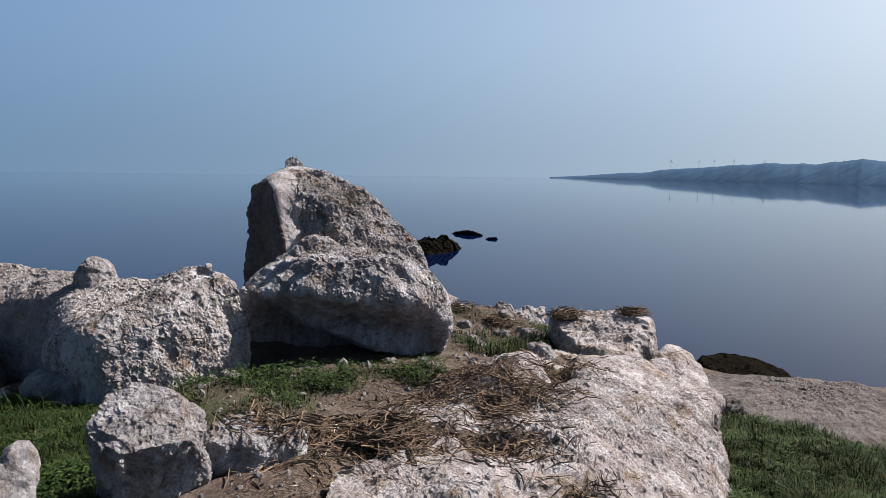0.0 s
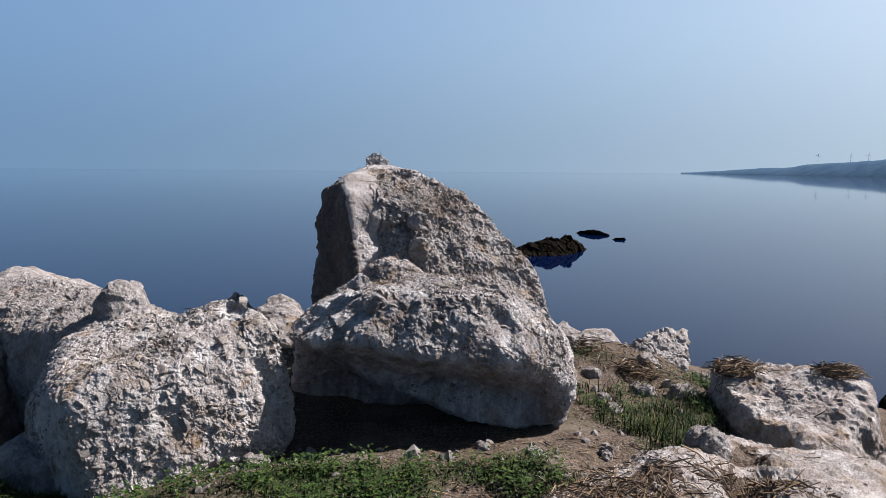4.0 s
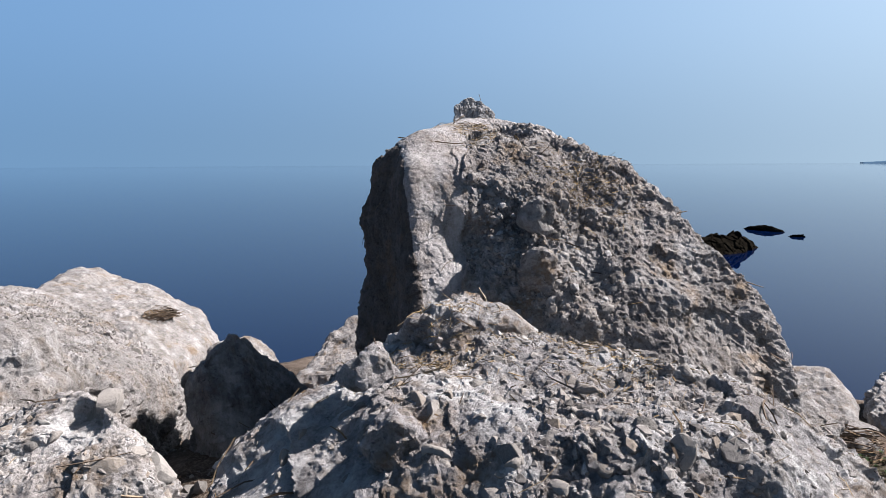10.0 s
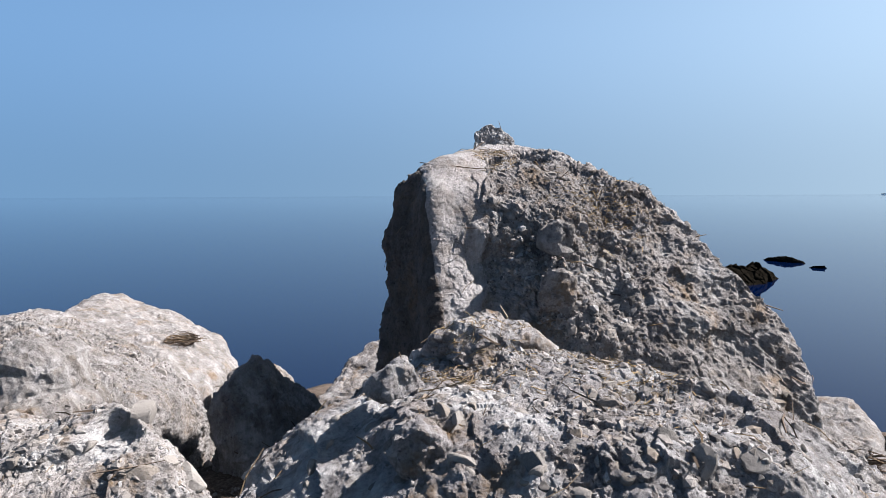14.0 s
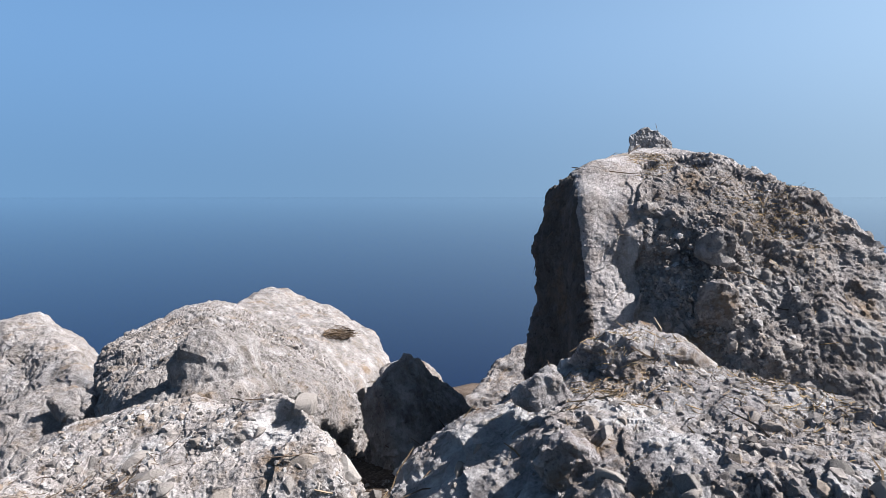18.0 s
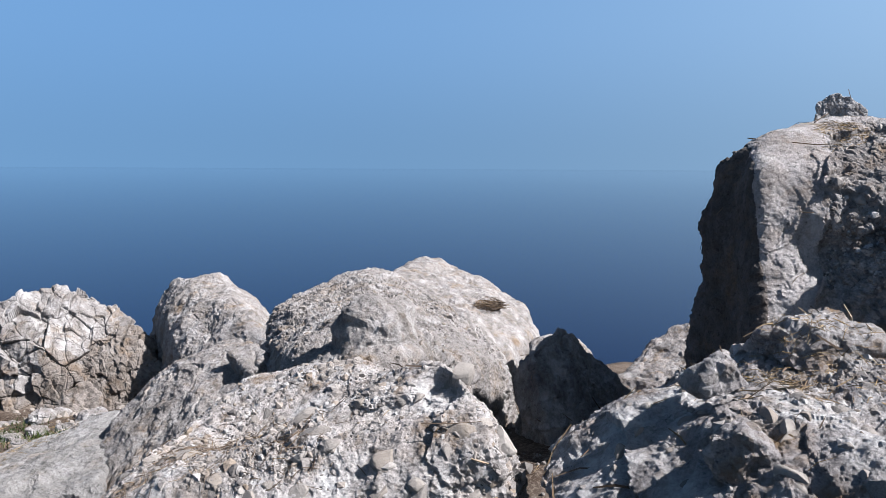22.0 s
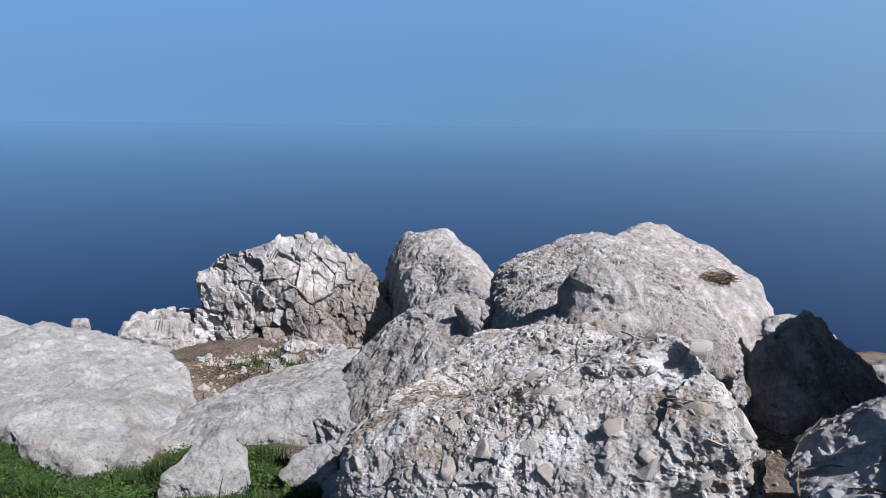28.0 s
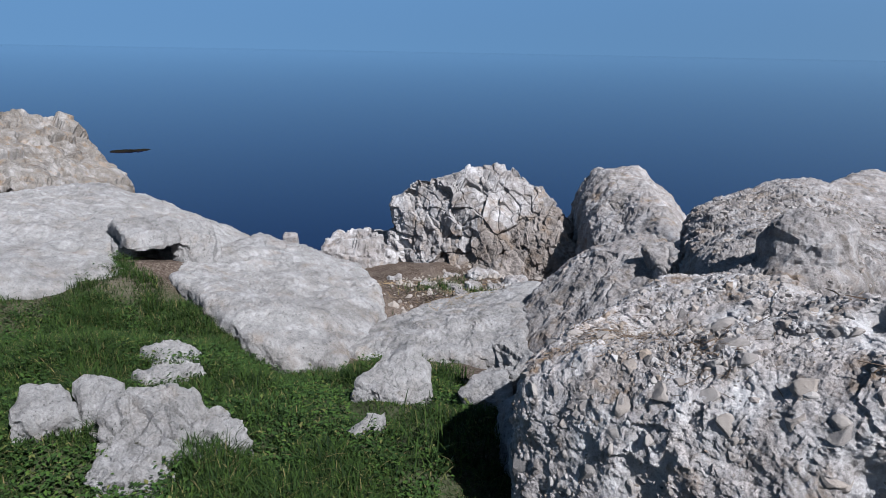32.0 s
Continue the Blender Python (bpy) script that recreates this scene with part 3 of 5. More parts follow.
MOUND = [(-0.35, 4.1, 7.95), (-0.2, 3.95, 8.14), (0.1, 3.95, 8.18), (0.4, 4.05, 8.1), (0.6, 4.2, 7.95), (0.2, 4.5, 8.12), (0.1, 3.75, 7.9), (-0.1, 4.6, 7.8)]
FOOT = [(-1.2, 4.7, 6.0), (-1.2, 4.7, 7.2), (1.6, 4.2, 6.0), (1.6, 4.2, 7.1), (1.7, 5.2, 6), (-1.1, 5.4, 6), (-1.1, 5.2, 7.1), (1.6, 5.2, 7.1), (0.2, 4.6, 6.0), (0.2, 4.6, 7.1)]
boulder("big_boulder", BIG, "breccia", BRECCIA, "large grey breccia boulder with an undercut shaded front", 8, 20, 7, more=(("round_stone", ROUND_STONE, "smooth", 0.15), ("round_stone", LOW_STONE, "smooth", 0.15), ("mound", MOUND, "breccia", 0.5), ("foot", FOOT, "rough", 0.6)),
    moves=[((-0.6, 2.8, 6.5), (1.5, 2.45, 6.3), 0.48, (0, 0.85, 0.12)), ((0.5, 3.3, 8.0), (1.1, 3.2, 7.95), 0.3, (0, 0, -0.06)), ((1.1, 2.7, 7.75), (1.3, 2.5, 7.5), 0.14, (0, 0.12, -0.05))], calm=lambda p: 0.78)
LEFT = [
    (-4.4, 3.5, 6.5), (-4.2, 4.5, 7.2), (-3.5, 5.0, 7.2), (-2.88, 4.7, 7.28), (-2.05, 3.9, 7.87), (-1.75, 3.6, 7.85), (-1.4, 3.3, 7.55), (-1.18, 3.1, 6.96),
    (-1.2, 3.0, 6.0), (-2.0, 2.4, 6.1), (-3.1, 2.05, 5.8), (-3.4, 2.3, 5.6), (-4.1, 3.2, 5.6), (-1.5, 4.6, 6.2), (-3.6, 2.3, 7.05), (-2.5, 2.75, 7.32),
    (-1.6, 3.0, 7.42), (-4.3, 5.0, 6.0),
]
boulder("near_boulder", LEFT, "breccia", WASHED, "broad sunlit breccia boulder studded with stones", 8, 20, 11, moves=[
    ((-3.3, 3.5, 7.3), (-2.7, 3.9, 7.5), 0.4, (0, 0, -0.24)), ((-2.3, 3.2, 7.5), (-1.9, 3.3, 7.65), 0.12, (-0.02, 0.16, -0.06)), ((-1.95, 3.5, 7.75), (-1.8, 3.4, 7.75), 0.1, (0, 0.14, -0.08)),
    ((-1.5, 2.9, 7.1), (-1.4, 2.95, 6.7), 0.12, (-0.05, 0.12, 0))], calm=lambda p: 0.72 + 0.25 * np.clip(p[:, 0] + 2.6, -0.6, 1))
HUMP = [
    (-6.17, 7.03, 6.74), (-6.8, 7.85, 6.95), (-7.1, 9.3, 7.1), (-6.85, 10.4, 7.2), (-6.4, 10.9, 7.2), (-5.0, 10.2, 6.88), (-3.6, 8.5, 6.77), (-2.9, 7.2, 6.86), (-3.4, 4.9, 7.4),
    (-3.1, 5.4, 7.38), (-4.8, 5.6, 7.0), (-6.2, 7, 5.2), (-7.4, 11.5, 4), (-3.6, 11, 4), (-2.9, 6, 5.5), (-4, 4.6, 5.8), (-7.2, 9, 5),
]
PERCH = [(-4.1, 5.6, 7.0), (-4.02, 5.5, 7.55), (-3.7, 5.55, 7.74), (-3.34, 5.65, 7.6), (-3.24, 5.7, 7.0), (-3.55, 6.3, 7.66), (-3.6, 5.05, 6.95), (-3.6, 6.5, 7)]
boulder("hump_rock", HUMP, "breccia", PALE, "long rounded pale rock hump behind the near boulder", 8, 18, 15, 0.9, more=(("perch_stone", PERCH, "rough", 0.3),))
BACK = [
    (-9.52, 16.7, 6.35), (-9.75, 18.3, 6.52), (-8.85, 18.5, 6.22), (-6.5, 17.9, 5.55), (-5.5, 16.7, 5.2), (-5.0, 15.3, 4.85), (-5.65, 13.6, 5.3), (-9.5, 13, 5.6),
    (-10.5, 13, 2), (-5, 13, 3), (-5, 18, 2), (-10.5, 20, 2),
]
boulder("back_rock", BACK, "rough", PALE, "pale peaked rock rising behind the rounded hump", 6, 20, 17, 0.9)
boulder("slab_rock", [(-2.5, 6.64, 6.93), (-2.16, 6.96, 7.34), (-2.3, 6.5, 7.15), (-1.48, 7.52, 6.49), (-1.9, 8.05, 6.6), (-2.0, 6.1, 6.3), (-1.7, 6.6, 6.4), (-2.6, 7.4, 6.2),
    (-2.1, 6.1, 5.4), (-1.4, 7, 5.4), (-1.7, 8.2, 5.4), (-2.6, 7, 5.4)], "rough", SLATE, "leaning bluish grey rock slab wedged between boulders", 7, 40, 21, 0.35)
boulder("sloping_rock", rooted([(-4.85, 14.2, 5.3), (-4.23, 14.7, 5.5), (-3.83, 14.8, 5.25), (-3.1, 13.8, 4.9), (-4.3, 12.6, 5.0)], 2.0), "smooth", PALE, "sloping pale rock behind the bluish slab", 6, 18, 23, 0.6)
boulder("rounded_rock", rooted([(-2.5, 11.4, 5.4), (-2.15, 13.0, 5.95), (-1.62, 13.6, 6.15), (-1.0, 13.2, 5.95), (-0.9, 11.4, 5.5), (-1.6, 11.2, 5.6)], 2.5), "rough", DARK_BRECCIA,
    "low rounded rock beside the tall pointed rock", 6, 14, 25, 0.8)
# rocks behind, towards the open shore
boulder("shore_boulder", rooted([(7.5, 16.0, 3.7), (8.55, 16.9, 3.98), (9.3, 16.6, 4.1), (9.55, 15.7, 3.5), (8.9, 14.5, 3.3)], 1.8), "rough", PALE, "pale angular boulder at the shore", 5, 22, 27, 0.6)
boulder("shore_boulder", rooted([(10.4, 16.8, 3.3), (11.2, 17.4, 3.75), (12.6, 17.1, 3.8), (10.9, 14.4, 3.2), (9.8, 15.5, 3.2)], 1.8), "block", BLOCK, "low cracked boulder at the shore", 6, 20, 29, 0.6)
boulder("shore_boulder", rooted([(4.95, 10.4, 5.0), (5.9, 10.9, 5.1), (6.6, 10.4, 4.95), (6.2, 9.2, 4.9), (5.0, 9.2, 4.95)], 0.9), "rough", PALE, "flat pale boulder beyond the nesting ledge", 5, 18, 33, 0.5)
boulder("shore_boulder", rooted([(3.5, 7.2, 6.35), (4.0, 7.6, 6.42), (4.3, 7.2, 6.3), (3.9, 6.8, 6.3)], 0.5), "rough", PALE, "small pale boulder beside a nest", 5, 18, 34, 0.4)
OUTCROP = [
    (3.9, 2.1, 6.32), (2.14, 1.3, 6.38), (0.3, -0.6, 6.42), (-1.1, -2.3, 6.4), (5.4, 1.4, 6.15), (5.3, -0.2, 5.9), (4.3, -1.2, 5.75), (3.0, -2.5, 5.8), (1.4, -3.0, 6.1),
    (2.8, -0.4, 6.5), (5.6, -0.6, 4.3), (4.7, -1.6, 4.3), (3.4, -3.3, 4.6), (-1.2, -3.6, 5.4), (-1.6, -2.2, 5.4), (0, 1, 5.4), (3.5, 3.2, 5.2), (5.8, 2, 4.6), (1.0, -4.0, 5.2),
]
TRAIL = [((1.5, -0.9), (2.8, 0.1)), ((2.8, 0.1), (3.9, 1.6)), ((-0.6, -1.5), (0.4, -1.3)), ((0.2, -1.2), (1.0, -1.9)), ((0.8, -0.1), (2.2, 0.6))]


def trodden(p):
    """Soil and droppings trodden into the hollows of the outcrop."""
    near = np.full(len(p), 9.0)
    for a, b in TRAIL:
        a, b = np.array(a), np.array(b)
        s = np.clip((p[:, :2] - a) @ (b - a) / ((b - a) @ (b - a)), 0, 1)
        near = np.minimum(near, np.linalg.norm(p[:, :2] - a - s[:, None] * (b - a), axis=1))
    return ((near + 0.16 * fbm(p, 0.3, 4, 92) < 0.17) & (p[:, 2] > 5.8)).astype(int)


boulder("outcrop_rock", OUTCROP, "outcrop", OUTCROP_ROCK, "broad sloping whitish rock outcrop streaked with droppings", 8, 16, 35, moves=[
    ((1.5, -0.9, 6.5), (2.8, 0.1, 6.5), 0.28, (0, 0, -0.16)), ((2.8, 0.1, 6.5), (3.9, 1.6, 6.4), 0.24, (0, 0, -0.18)), ((4.3, -0.6, 6.0), (3.6, 0.6, 6.3), 0.2, (0, 0, -0.1)), ((0.2, -1.2, 6.4), (1.0, -1.9, 6.3), 0.25, (0, 0, -0.1)),
    ((1.9, -1.9, 6.3), (2.9, -1.0, 6.4), 0.35, (0, 0, 0.1))], faces_of=trodden, others=(SOIL,))
boulder("outcrop_rock", rooted([(5.35, 1.5, 5.95), (6.5, 2.0, 6.22), (6.75, 1.35, 5.95), (6.25, 0.3, 5.6), (5.1, -0.5, 5.7)], 1.8), "outcrop", OUTCROP_ROCK, "whitish rock block splitting off the outcrop", 6, 18, 39)
boulder("outcrop_rock", rooted([(5.9, 4.9, 6.4), (6.5, 3.9, 6.55), (6.85, 3.0, 6.5), (6.65, 2.5, 6.1), (5.2, 1.75, 5.8), (5.0, 3.3, 6.05), (5.3, 4.6, 6.3)], 1.6), "outcrop", OUTCROP_ROCK, "raised whitish rock knoll with nests on top", 6, 18, 41)
boulder("front_rock", [(-3.0, -1.85, 6.1), (-3.2, -2.2, 7.12), (-3.05, -1.8, 7.34), (-2.85, -1.7, 7.4), (-2.41, -1.75, 7.3), (-2.15, -1.8, 7.0), (-2.3, -2.3, 6.95), (-2.9, -2.5, 7.0), (-2.9, -2.2, 6.1), (-2.1, -1.85, 6.1),
    (-2.1, -1.6, 6.1), (-3.2, -1.6, 6.1)], "breccia", BRECCIA, "low grey rock spattered white beside the grass", 7, 36, 43, 0.6)
boulder("front_rock", rooted([(-2.35, -1.7, 6.86), (-1.84, -1.5, 6.84), (-1.2, -1.5, 6.8), (-1.25, -1.75, 6.74), (-1.7, -1.9, 6.74), (-2.3, -1.95, 6.82)], 0.45), "rough", BRECCIA, "flat whitish stone block on the soil", 6, 24, 45, 0.5)
boulder("low_rock", rooted([(-4.5, 2.95, 6.1), (-4.15, 2.75, 6.3), (-3.7, 2.6, 6.3), (-3.45, 2.8, 6.2), (-4.4, 3.6, 6.3), (-3.7, 3.5, 6.4)], 0.9), "smooth", SLATE, "low smooth grey rock at the shaded foot of the near boulder", 6, 16, 47, 0.5)
boulder("outcrop_rock", rooted([(-1.45, -3.3, 6.6), (-1.2, -2.75, 6.68), (-0.5, -2.3, 6.62), (0.2, -1.95, 6.52), (0.6, -2.6, 6.5), (0.0, -3.4, 6.52)], 0.5), "outcrop", OUTCROP_ROCK, "low whitish rock showing through soil and twigs", 7, 22, 37)
boulder("edge_rock", rooted([(-3.9, -3.2, 7.2), (-3.5, -2.75, 7.36), (-3.4, -3.1, 7.1), (-3.8, -3.5, 7.05)], 1.0), "rough", BRECCIA, "small grey rock at the edge of the grass", 5, 12, 49, 0.4)
# the western rocks
CRACKED_END = [(-12.95, 11.04, 3.98), (-12.85, 11.2, 5.62), (-12.3, 11.36, 5.73), (-11.92, 11.25, 5.07), (-11.97, 11.04, 4.2), (-12.52, 12.02, 3.98), (-12.41, 10.82, 4.09)]
boulder("peaked_rock", [(-12.79, 11.15, 4.96), (-12.95, 11.47, 6.0), (-12.68, 11.75, 6.47), (-11.97, 12.34, 6.47), (-11.21, 12.56, 6.0), (-10.23, 11.91, 5.78), (-7.6, 9.0, 6.05), (-9.72, 9.0, 5.4), (-12.19, 10.82, 4.64), (-12.9, 11, 3.5), (-8, 8.4, 3.8), (-8, 13, 3.5), (-12.9, 13, 3.5)],
    "smooth", PALE, "pale peaked rock with a cracked end beside the jointed rock", 7, 40, 51, 0.6, more=(("cracked_end", CRACKED_END, "block", 0.5, BLOCK),))
boulder("leaning_boulder", [(-6.95, 4.7, 5.1), (-7.55, 5.9, 5.9), (-7.6, 7.0, 6.35), (-8.1, 8.6, 6.2), (-6.9, 6.6, 6.62), (-6.2, 6.9, 6.72), (-5.6, 6.4, 6.6), (-5.4, 5.2, 6.05), (-6.2, 4.6, 5.5), (-6.4, 4.4, 4.5),
    (-7.8, 6, 4.5), (-8, 9, 4.5), (-5, 7, 4.6), (-5.0, 5.2, 5)], "smooth", PALE, "pale boulder leaning against the rounded hump", 7, 24, 53, 0.7)
boulder("wedged_stone", rooted([(-6.1, 6.3, 6.75), (-5.85, 6.6, 6.85), (-5.45, 6.4, 6.7), (-5.6, 6.1, 6.6)], 0.5), "smooth", PALE, "rounded stone wedged between two pale rocks", 5, 10, 55, 0.4)
JOINTED = [
    (-15.8, 7.6, 4.4), (-16.2, 7.95, 5.4), (-15.6, 8.2, 5.95), (-14.95, 9.0, 6.15), (-14.4, 9.7, 6.28), (-13.85, 10.5, 6.2), (-13.0, 10.65, 5.75), (-12.2, 10.75, 5.2), (-11.9, 10.3, 4.6),
    (-12.6, 9.0, 4.0), (-14.4, 7.85, 3.9), (-15.4, 7.8, 3.2), (-11.6, 9.5, 3), (-12, 12, 3.2), (-15.5, 10.5, 3.2), (-13.6, 8.9, 5.5),
]
BROWN_SIDE = [(-13.3, 9.0, 4.0), (-13.4, 9.3, 4.9), (-13.0, 9.9, 5.45), (-12.3, 10.3, 5.3), (-11.5, 10.2, 4.95), (-11.2, 9.7, 4.3), (-11.9, 9.1, 4.0), (-12.4, 8.9, 3.4), (-11.2, 9.5, 3.2), (-12, 11, 3.4)]
BASE_STONE = [(-12.6, 8.5, 4.1), (-12.5, 8.5, 4.6), (-12.1, 8.9, 4.8), (-11.7, 8.9, 4.6), (-11.7, 8.6, 4.1), (-12.1, 9.3, 4.2), (-12.1, 8.3, 4.1)]
boulder("jointed_rock", JOINTED, "block", BLOCK, "whitish limestone crag broken into joined blocks", 8, 34, 57, others=(BROWN,),
    faces_of=lambda p: ((p[:, 0] + 16.2) / 4.3 + 0.2 * (5.6 - p[:, 2]) + 0.12 * fbm(p, 0.5, 3, 91) > 0.76).astype(int), more=(("brown_side", BROWN_SIDE, "block", 0.5, BROWN), ("base_stone", BASE_STONE, "rough", 0.3, BROWN)))
boulder("flat_slab", rooted([(-8.1, 2.65, 5.35), (-9.0, 4.3, 5.15), (-9.5, 5.4, 5.12), (-8.5, 6.7, 5.5), (-7.0, 5.4, 5.68), (-6.4, 4.5, 5.55), (-7.3, 3.4, 5.4)], 1.2), "smooth", SLAB,
    "flat pale rock slab below the jointed crag", 7, 26, 59, 0.6)
boulder("flat_slab", rooted([(-10.5, 1.4, 5.95), (-11.9, 2.0, 5.76), (-14.0, 3.8, 5.4), (-13.3, 4.3, 5.25), (-11.5, 4.9, 5.3), (-9.45, 4.45, 5.3), (-8.3, 3.6, 5.3), (-7.5, 2.9, 5.42), (-7.7, 2.5, 5.55), (-8.1, 1.85, 5.65),
    (-9.2, 1.6, 5.9)], 1.5), "smooth", SLAB, "wide smooth whitish slab sloping down to the grass", 7, 24, 61, 0.7)
WALL = [
    (-10.2, -2.5, 6.3), (-14.2, -2.6, 6.6), (-14.1, -0.6, 6.33), (-17.1, 0, 6.05), (-18, 1.1, 6.04), (-14.5, 1.65, 6.05), (-14.9, 2.3, 5.8), (-15.6, 3.5, 5.35), (-15, 4.2, 5.1), (-11.2, 1.35, 5.55),
    (-10.2, 0.8, 5.95), (-10.1, 0, 6.1), (-13, 1.3, 6.18), (-10, -2.5, 5), (-10, 0.5, 5), (-11, 2, 4.8), (-15, 4.5, 3), (-19, 1, 3), (-18, -3, 4),
]
boulder("long_ledge", WALL, "smooth", SLAB, "long whitish rock ledge above the grass", 7, 18, 63, 0.7, moves=[((-11.3, 1.1, 5.95), (-11.4, 1.65, 5.95), 0.32, (-0.9, 0, -0.1))])
POST = [(-11.6, 0.8, 5.2), (-11.5, 0.8, 6.1), (-11.45, 1.08, 6.1), (-11.5, 1.12, 5.2), (-12.4, 0.8, 6.1), (-12.4, 1.2, 6.1), (-12.4, 0.8, 5), (-12.4, 1.2, 5)]
ROOF = [(-11.0, 0.9, 6.12), (-11.05, 1.75, 6.1), (-11.15, 0.95, 6.36), (-11.15, 1.7, 6.32), (-12.0, 0.85, 6.42), (-12.2, 1.9, 6.36), (-12.5, 0.9, 6.1), (-12.4, 1.95, 6.1)]
boulder("ledge_block", [(-11.35, 1.68, 5.4), (-11.4, 1.68, 6.25), (-11.3, 2.3, 6.1), (-10.9, 2.1, 5.7), (-12.1, 1.8, 6.3), (-12.0, 2.3, 6.25), (-12.4, 1.8, 5), (-11.8, 2.4, 5), (-10.8, 1.9, 5), (-11.2, 1.65, 5)],
    "rough", SLAB, "cracked brownish block roofing a dark hole in the ledge", 6, 26, 65, 0.5, more=(("side_block", POST, "rough", 0.3, SLAB), ("roof_block", ROOF, "rough", 0.3, SLAB)))
boulder("sea_cliff", [(-26, -1, 4.2), (-32, -0.6, 6.0), (-34.1, 0.4, 6.15), (-34.1, 1.7, 6.1), (-33, 2.6, 5.4), (-31, 2.8, 4.5), (-27.9, 3.6, 3.5), (-26, 0.8, 4.2), (-34, -6, 7), (-26, -6, 5), (-25, 3.6, 0.5),
    (-36, 4, 0), (-36, -6, 0), (-25, -6, 1)], "column", CLIFF, "high tan sea cliff with upright ribs above the water", 7, 26, 67, 1.3, "cliff")
boulder("cracked_rock", rooted([(-16.0, 5.8, 4.35), (-17.6, 7.1, 4.2), (-18.2, 8.2, 4.1), (-16.95, 8.5, 4.25), (-15.1, 7.8, 4.0), (-15.4, 6.7, 4.2)], 1.4), "block", BLOCK, "low cracked pale rock near the waterline", 6, 18, 69, 0.8)
boulder("round_boulder", rooted([(-13.6, 4.2, 5.45), (-13.4, 4.4, 5.5), (-13.2, 4.3, 5.42), (-13.4, 4.1, 5.4)], 0.4), "smooth", PALE, "small rounded pale stone on the slab", 4, 8, 70, 0.3)
GRASS_STONES = "stones lying in the grass"
boulder("grass_stone", [(-4.5, -0.25, 6.1), (-5.34, -0.05, 6.5), (-5.5, 0.2, 6.56), (-5.55, 0.57, 6.44), (-5.3, 0.9, 6.25), (-4.87, 1.0, 6.1), (-4.65, 0.85, 5.9), (-4.5, 0.2, 6.2), (-4.4, 0, 5.6),
    (-5.7, 0, 5.6), (-5.6, 1, 5.6), (-4.6, 1.0, 5.6)], "block", SLAB, "large pale cracked stone lying in the grass", 7, 40, 71, 0.5, "stone", (), GRASS_STONES)
boulder("grass_stone", rooted([(-5.45, -0.6, 6.5), (-5.85, -0.46, 6.62), (-5.85, -0.22, 6.55), (-5.5, -0.15, 6.45)], 0.6), "rough", SLAB, "pale stone half sunk in grass", 5, 28, 73, 0.4, "stone", (), GRASS_STONES)
boulder("grass_stone", rooted([(-5.8, -0.1, 6.55), (-5.72, 0.2, 6.5), (-5.4, 0.05, 6.45), (-5.5, -0.12, 6.45)], 0.6), "rough", SLAB, "pale stone leaning on a larger one in grass", 5, 28, 75, 0.4, "stone", (), GRASS_STONES)
boulder("grass_stone", rooted([(-7.1, 0.5, 6.2), (-7.15, 0.85, 6.22), (-7.0, 1.05, 6.12), (-6.7, 0.95, 6.1), (-6.68, 0.6, 6.15)], 0.6), "rough", SLAB, "flat pale stone in long grass", 5, 22, 77, 0.35, "stone", (), GRASS_STONES)
boulder("grass_stone", rooted([(-6.45, 0.35, 6.26), (-6.5, 0.8, 6.27), (-6.4, 0.95, 6.22), (-6.25, 0.45, 6.2)], 0.5), "rough", SLAB, "thin flat stone in long grass", 5, 22, 79, 0.3, "stone", (), GRASS_STONES)
boulder("grass_stone", rooted([(-5.7, 2.15, 6.05), (-5.95, 2.65, 6.22), (-5.8, 2.85, 6.28), (-5.6, 2.9, 6.05), (-5.35, 2.75, 5.95), (-5.3, 2.45, 5.95)], 0.5), "rough", SLAB, "upright pale stone at the edge of the grass", 5, 28, 81, 0.4, "stone", (), GRASS_STONES)
boulder("grass_stone", rooted([(-4.75, 1.6, 6.08), (-4.8, 1.75, 6.16), (-4.98, 2.1, 6.14), (-4.8, 2.02, 6.08)], 0.4), "rough", SLAB, "narrow pale stone poking out of the grass", 4, 26, 83, 0.3, "stone", (), GRASS_STONES)
boulder("grass_stone", rooted([(-5.1, 2.95, 6.0), (-5.3, 3.3, 6.05), (-5.2, 3.55, 6.15), (-4.85, 3.35, 6.08), (-4.7, 3.2, 6.0)], 0.6), "rough", SLAB, "pale stone beside the near boulder", 5, 26, 85, 0.4, "stone", (), GRASS_STONES)
boulder("grass_stone", rooted([(-5.35, 3.5, 6.25), (-5.25, 3.75, 6.4), (-4.95, 3.7, 6.25), (-5.0, 3.5, 6.15)], 0.6), "rough", SLAB, "small pale stone against the near boulder", 5, 26, 87, 0.3, "stone", (), GRASS_STONES)
# the eastern shore
boulder("weedy_rock", rooted([(20.4, 16.6, 1.15), (22.6, 16.6, 1.2), (24.0, 14.8, 0.7), (23.0, 12.6, 0.2), (18.3, 12.6, 0.8), (19.5, 12.2, 0.8)], 2.5), "breccia", WEED, "dark weed-covered rock at the waterline", 6, 12, 91)
boulder("shore_slab", rooted([(17.86, 10.6, 1.35), (19.6, 10.3, 1.8), (20.2, 7.5, 2.3), (19.5, 4.5, 2.6), (17.1, 3.5, 2.75), (14.0, 2.2, 2.9), (12.2, 4.6, 2.95), (12.3, 7.0, 2.7), (14.0, 9.6, 2.4), (16.4, 11.6, 1.95)], 3), "breccia", SHORE_ROCK,
    "broad grey shore slab sloping to the sea", 7, 14, 93, 0.9)
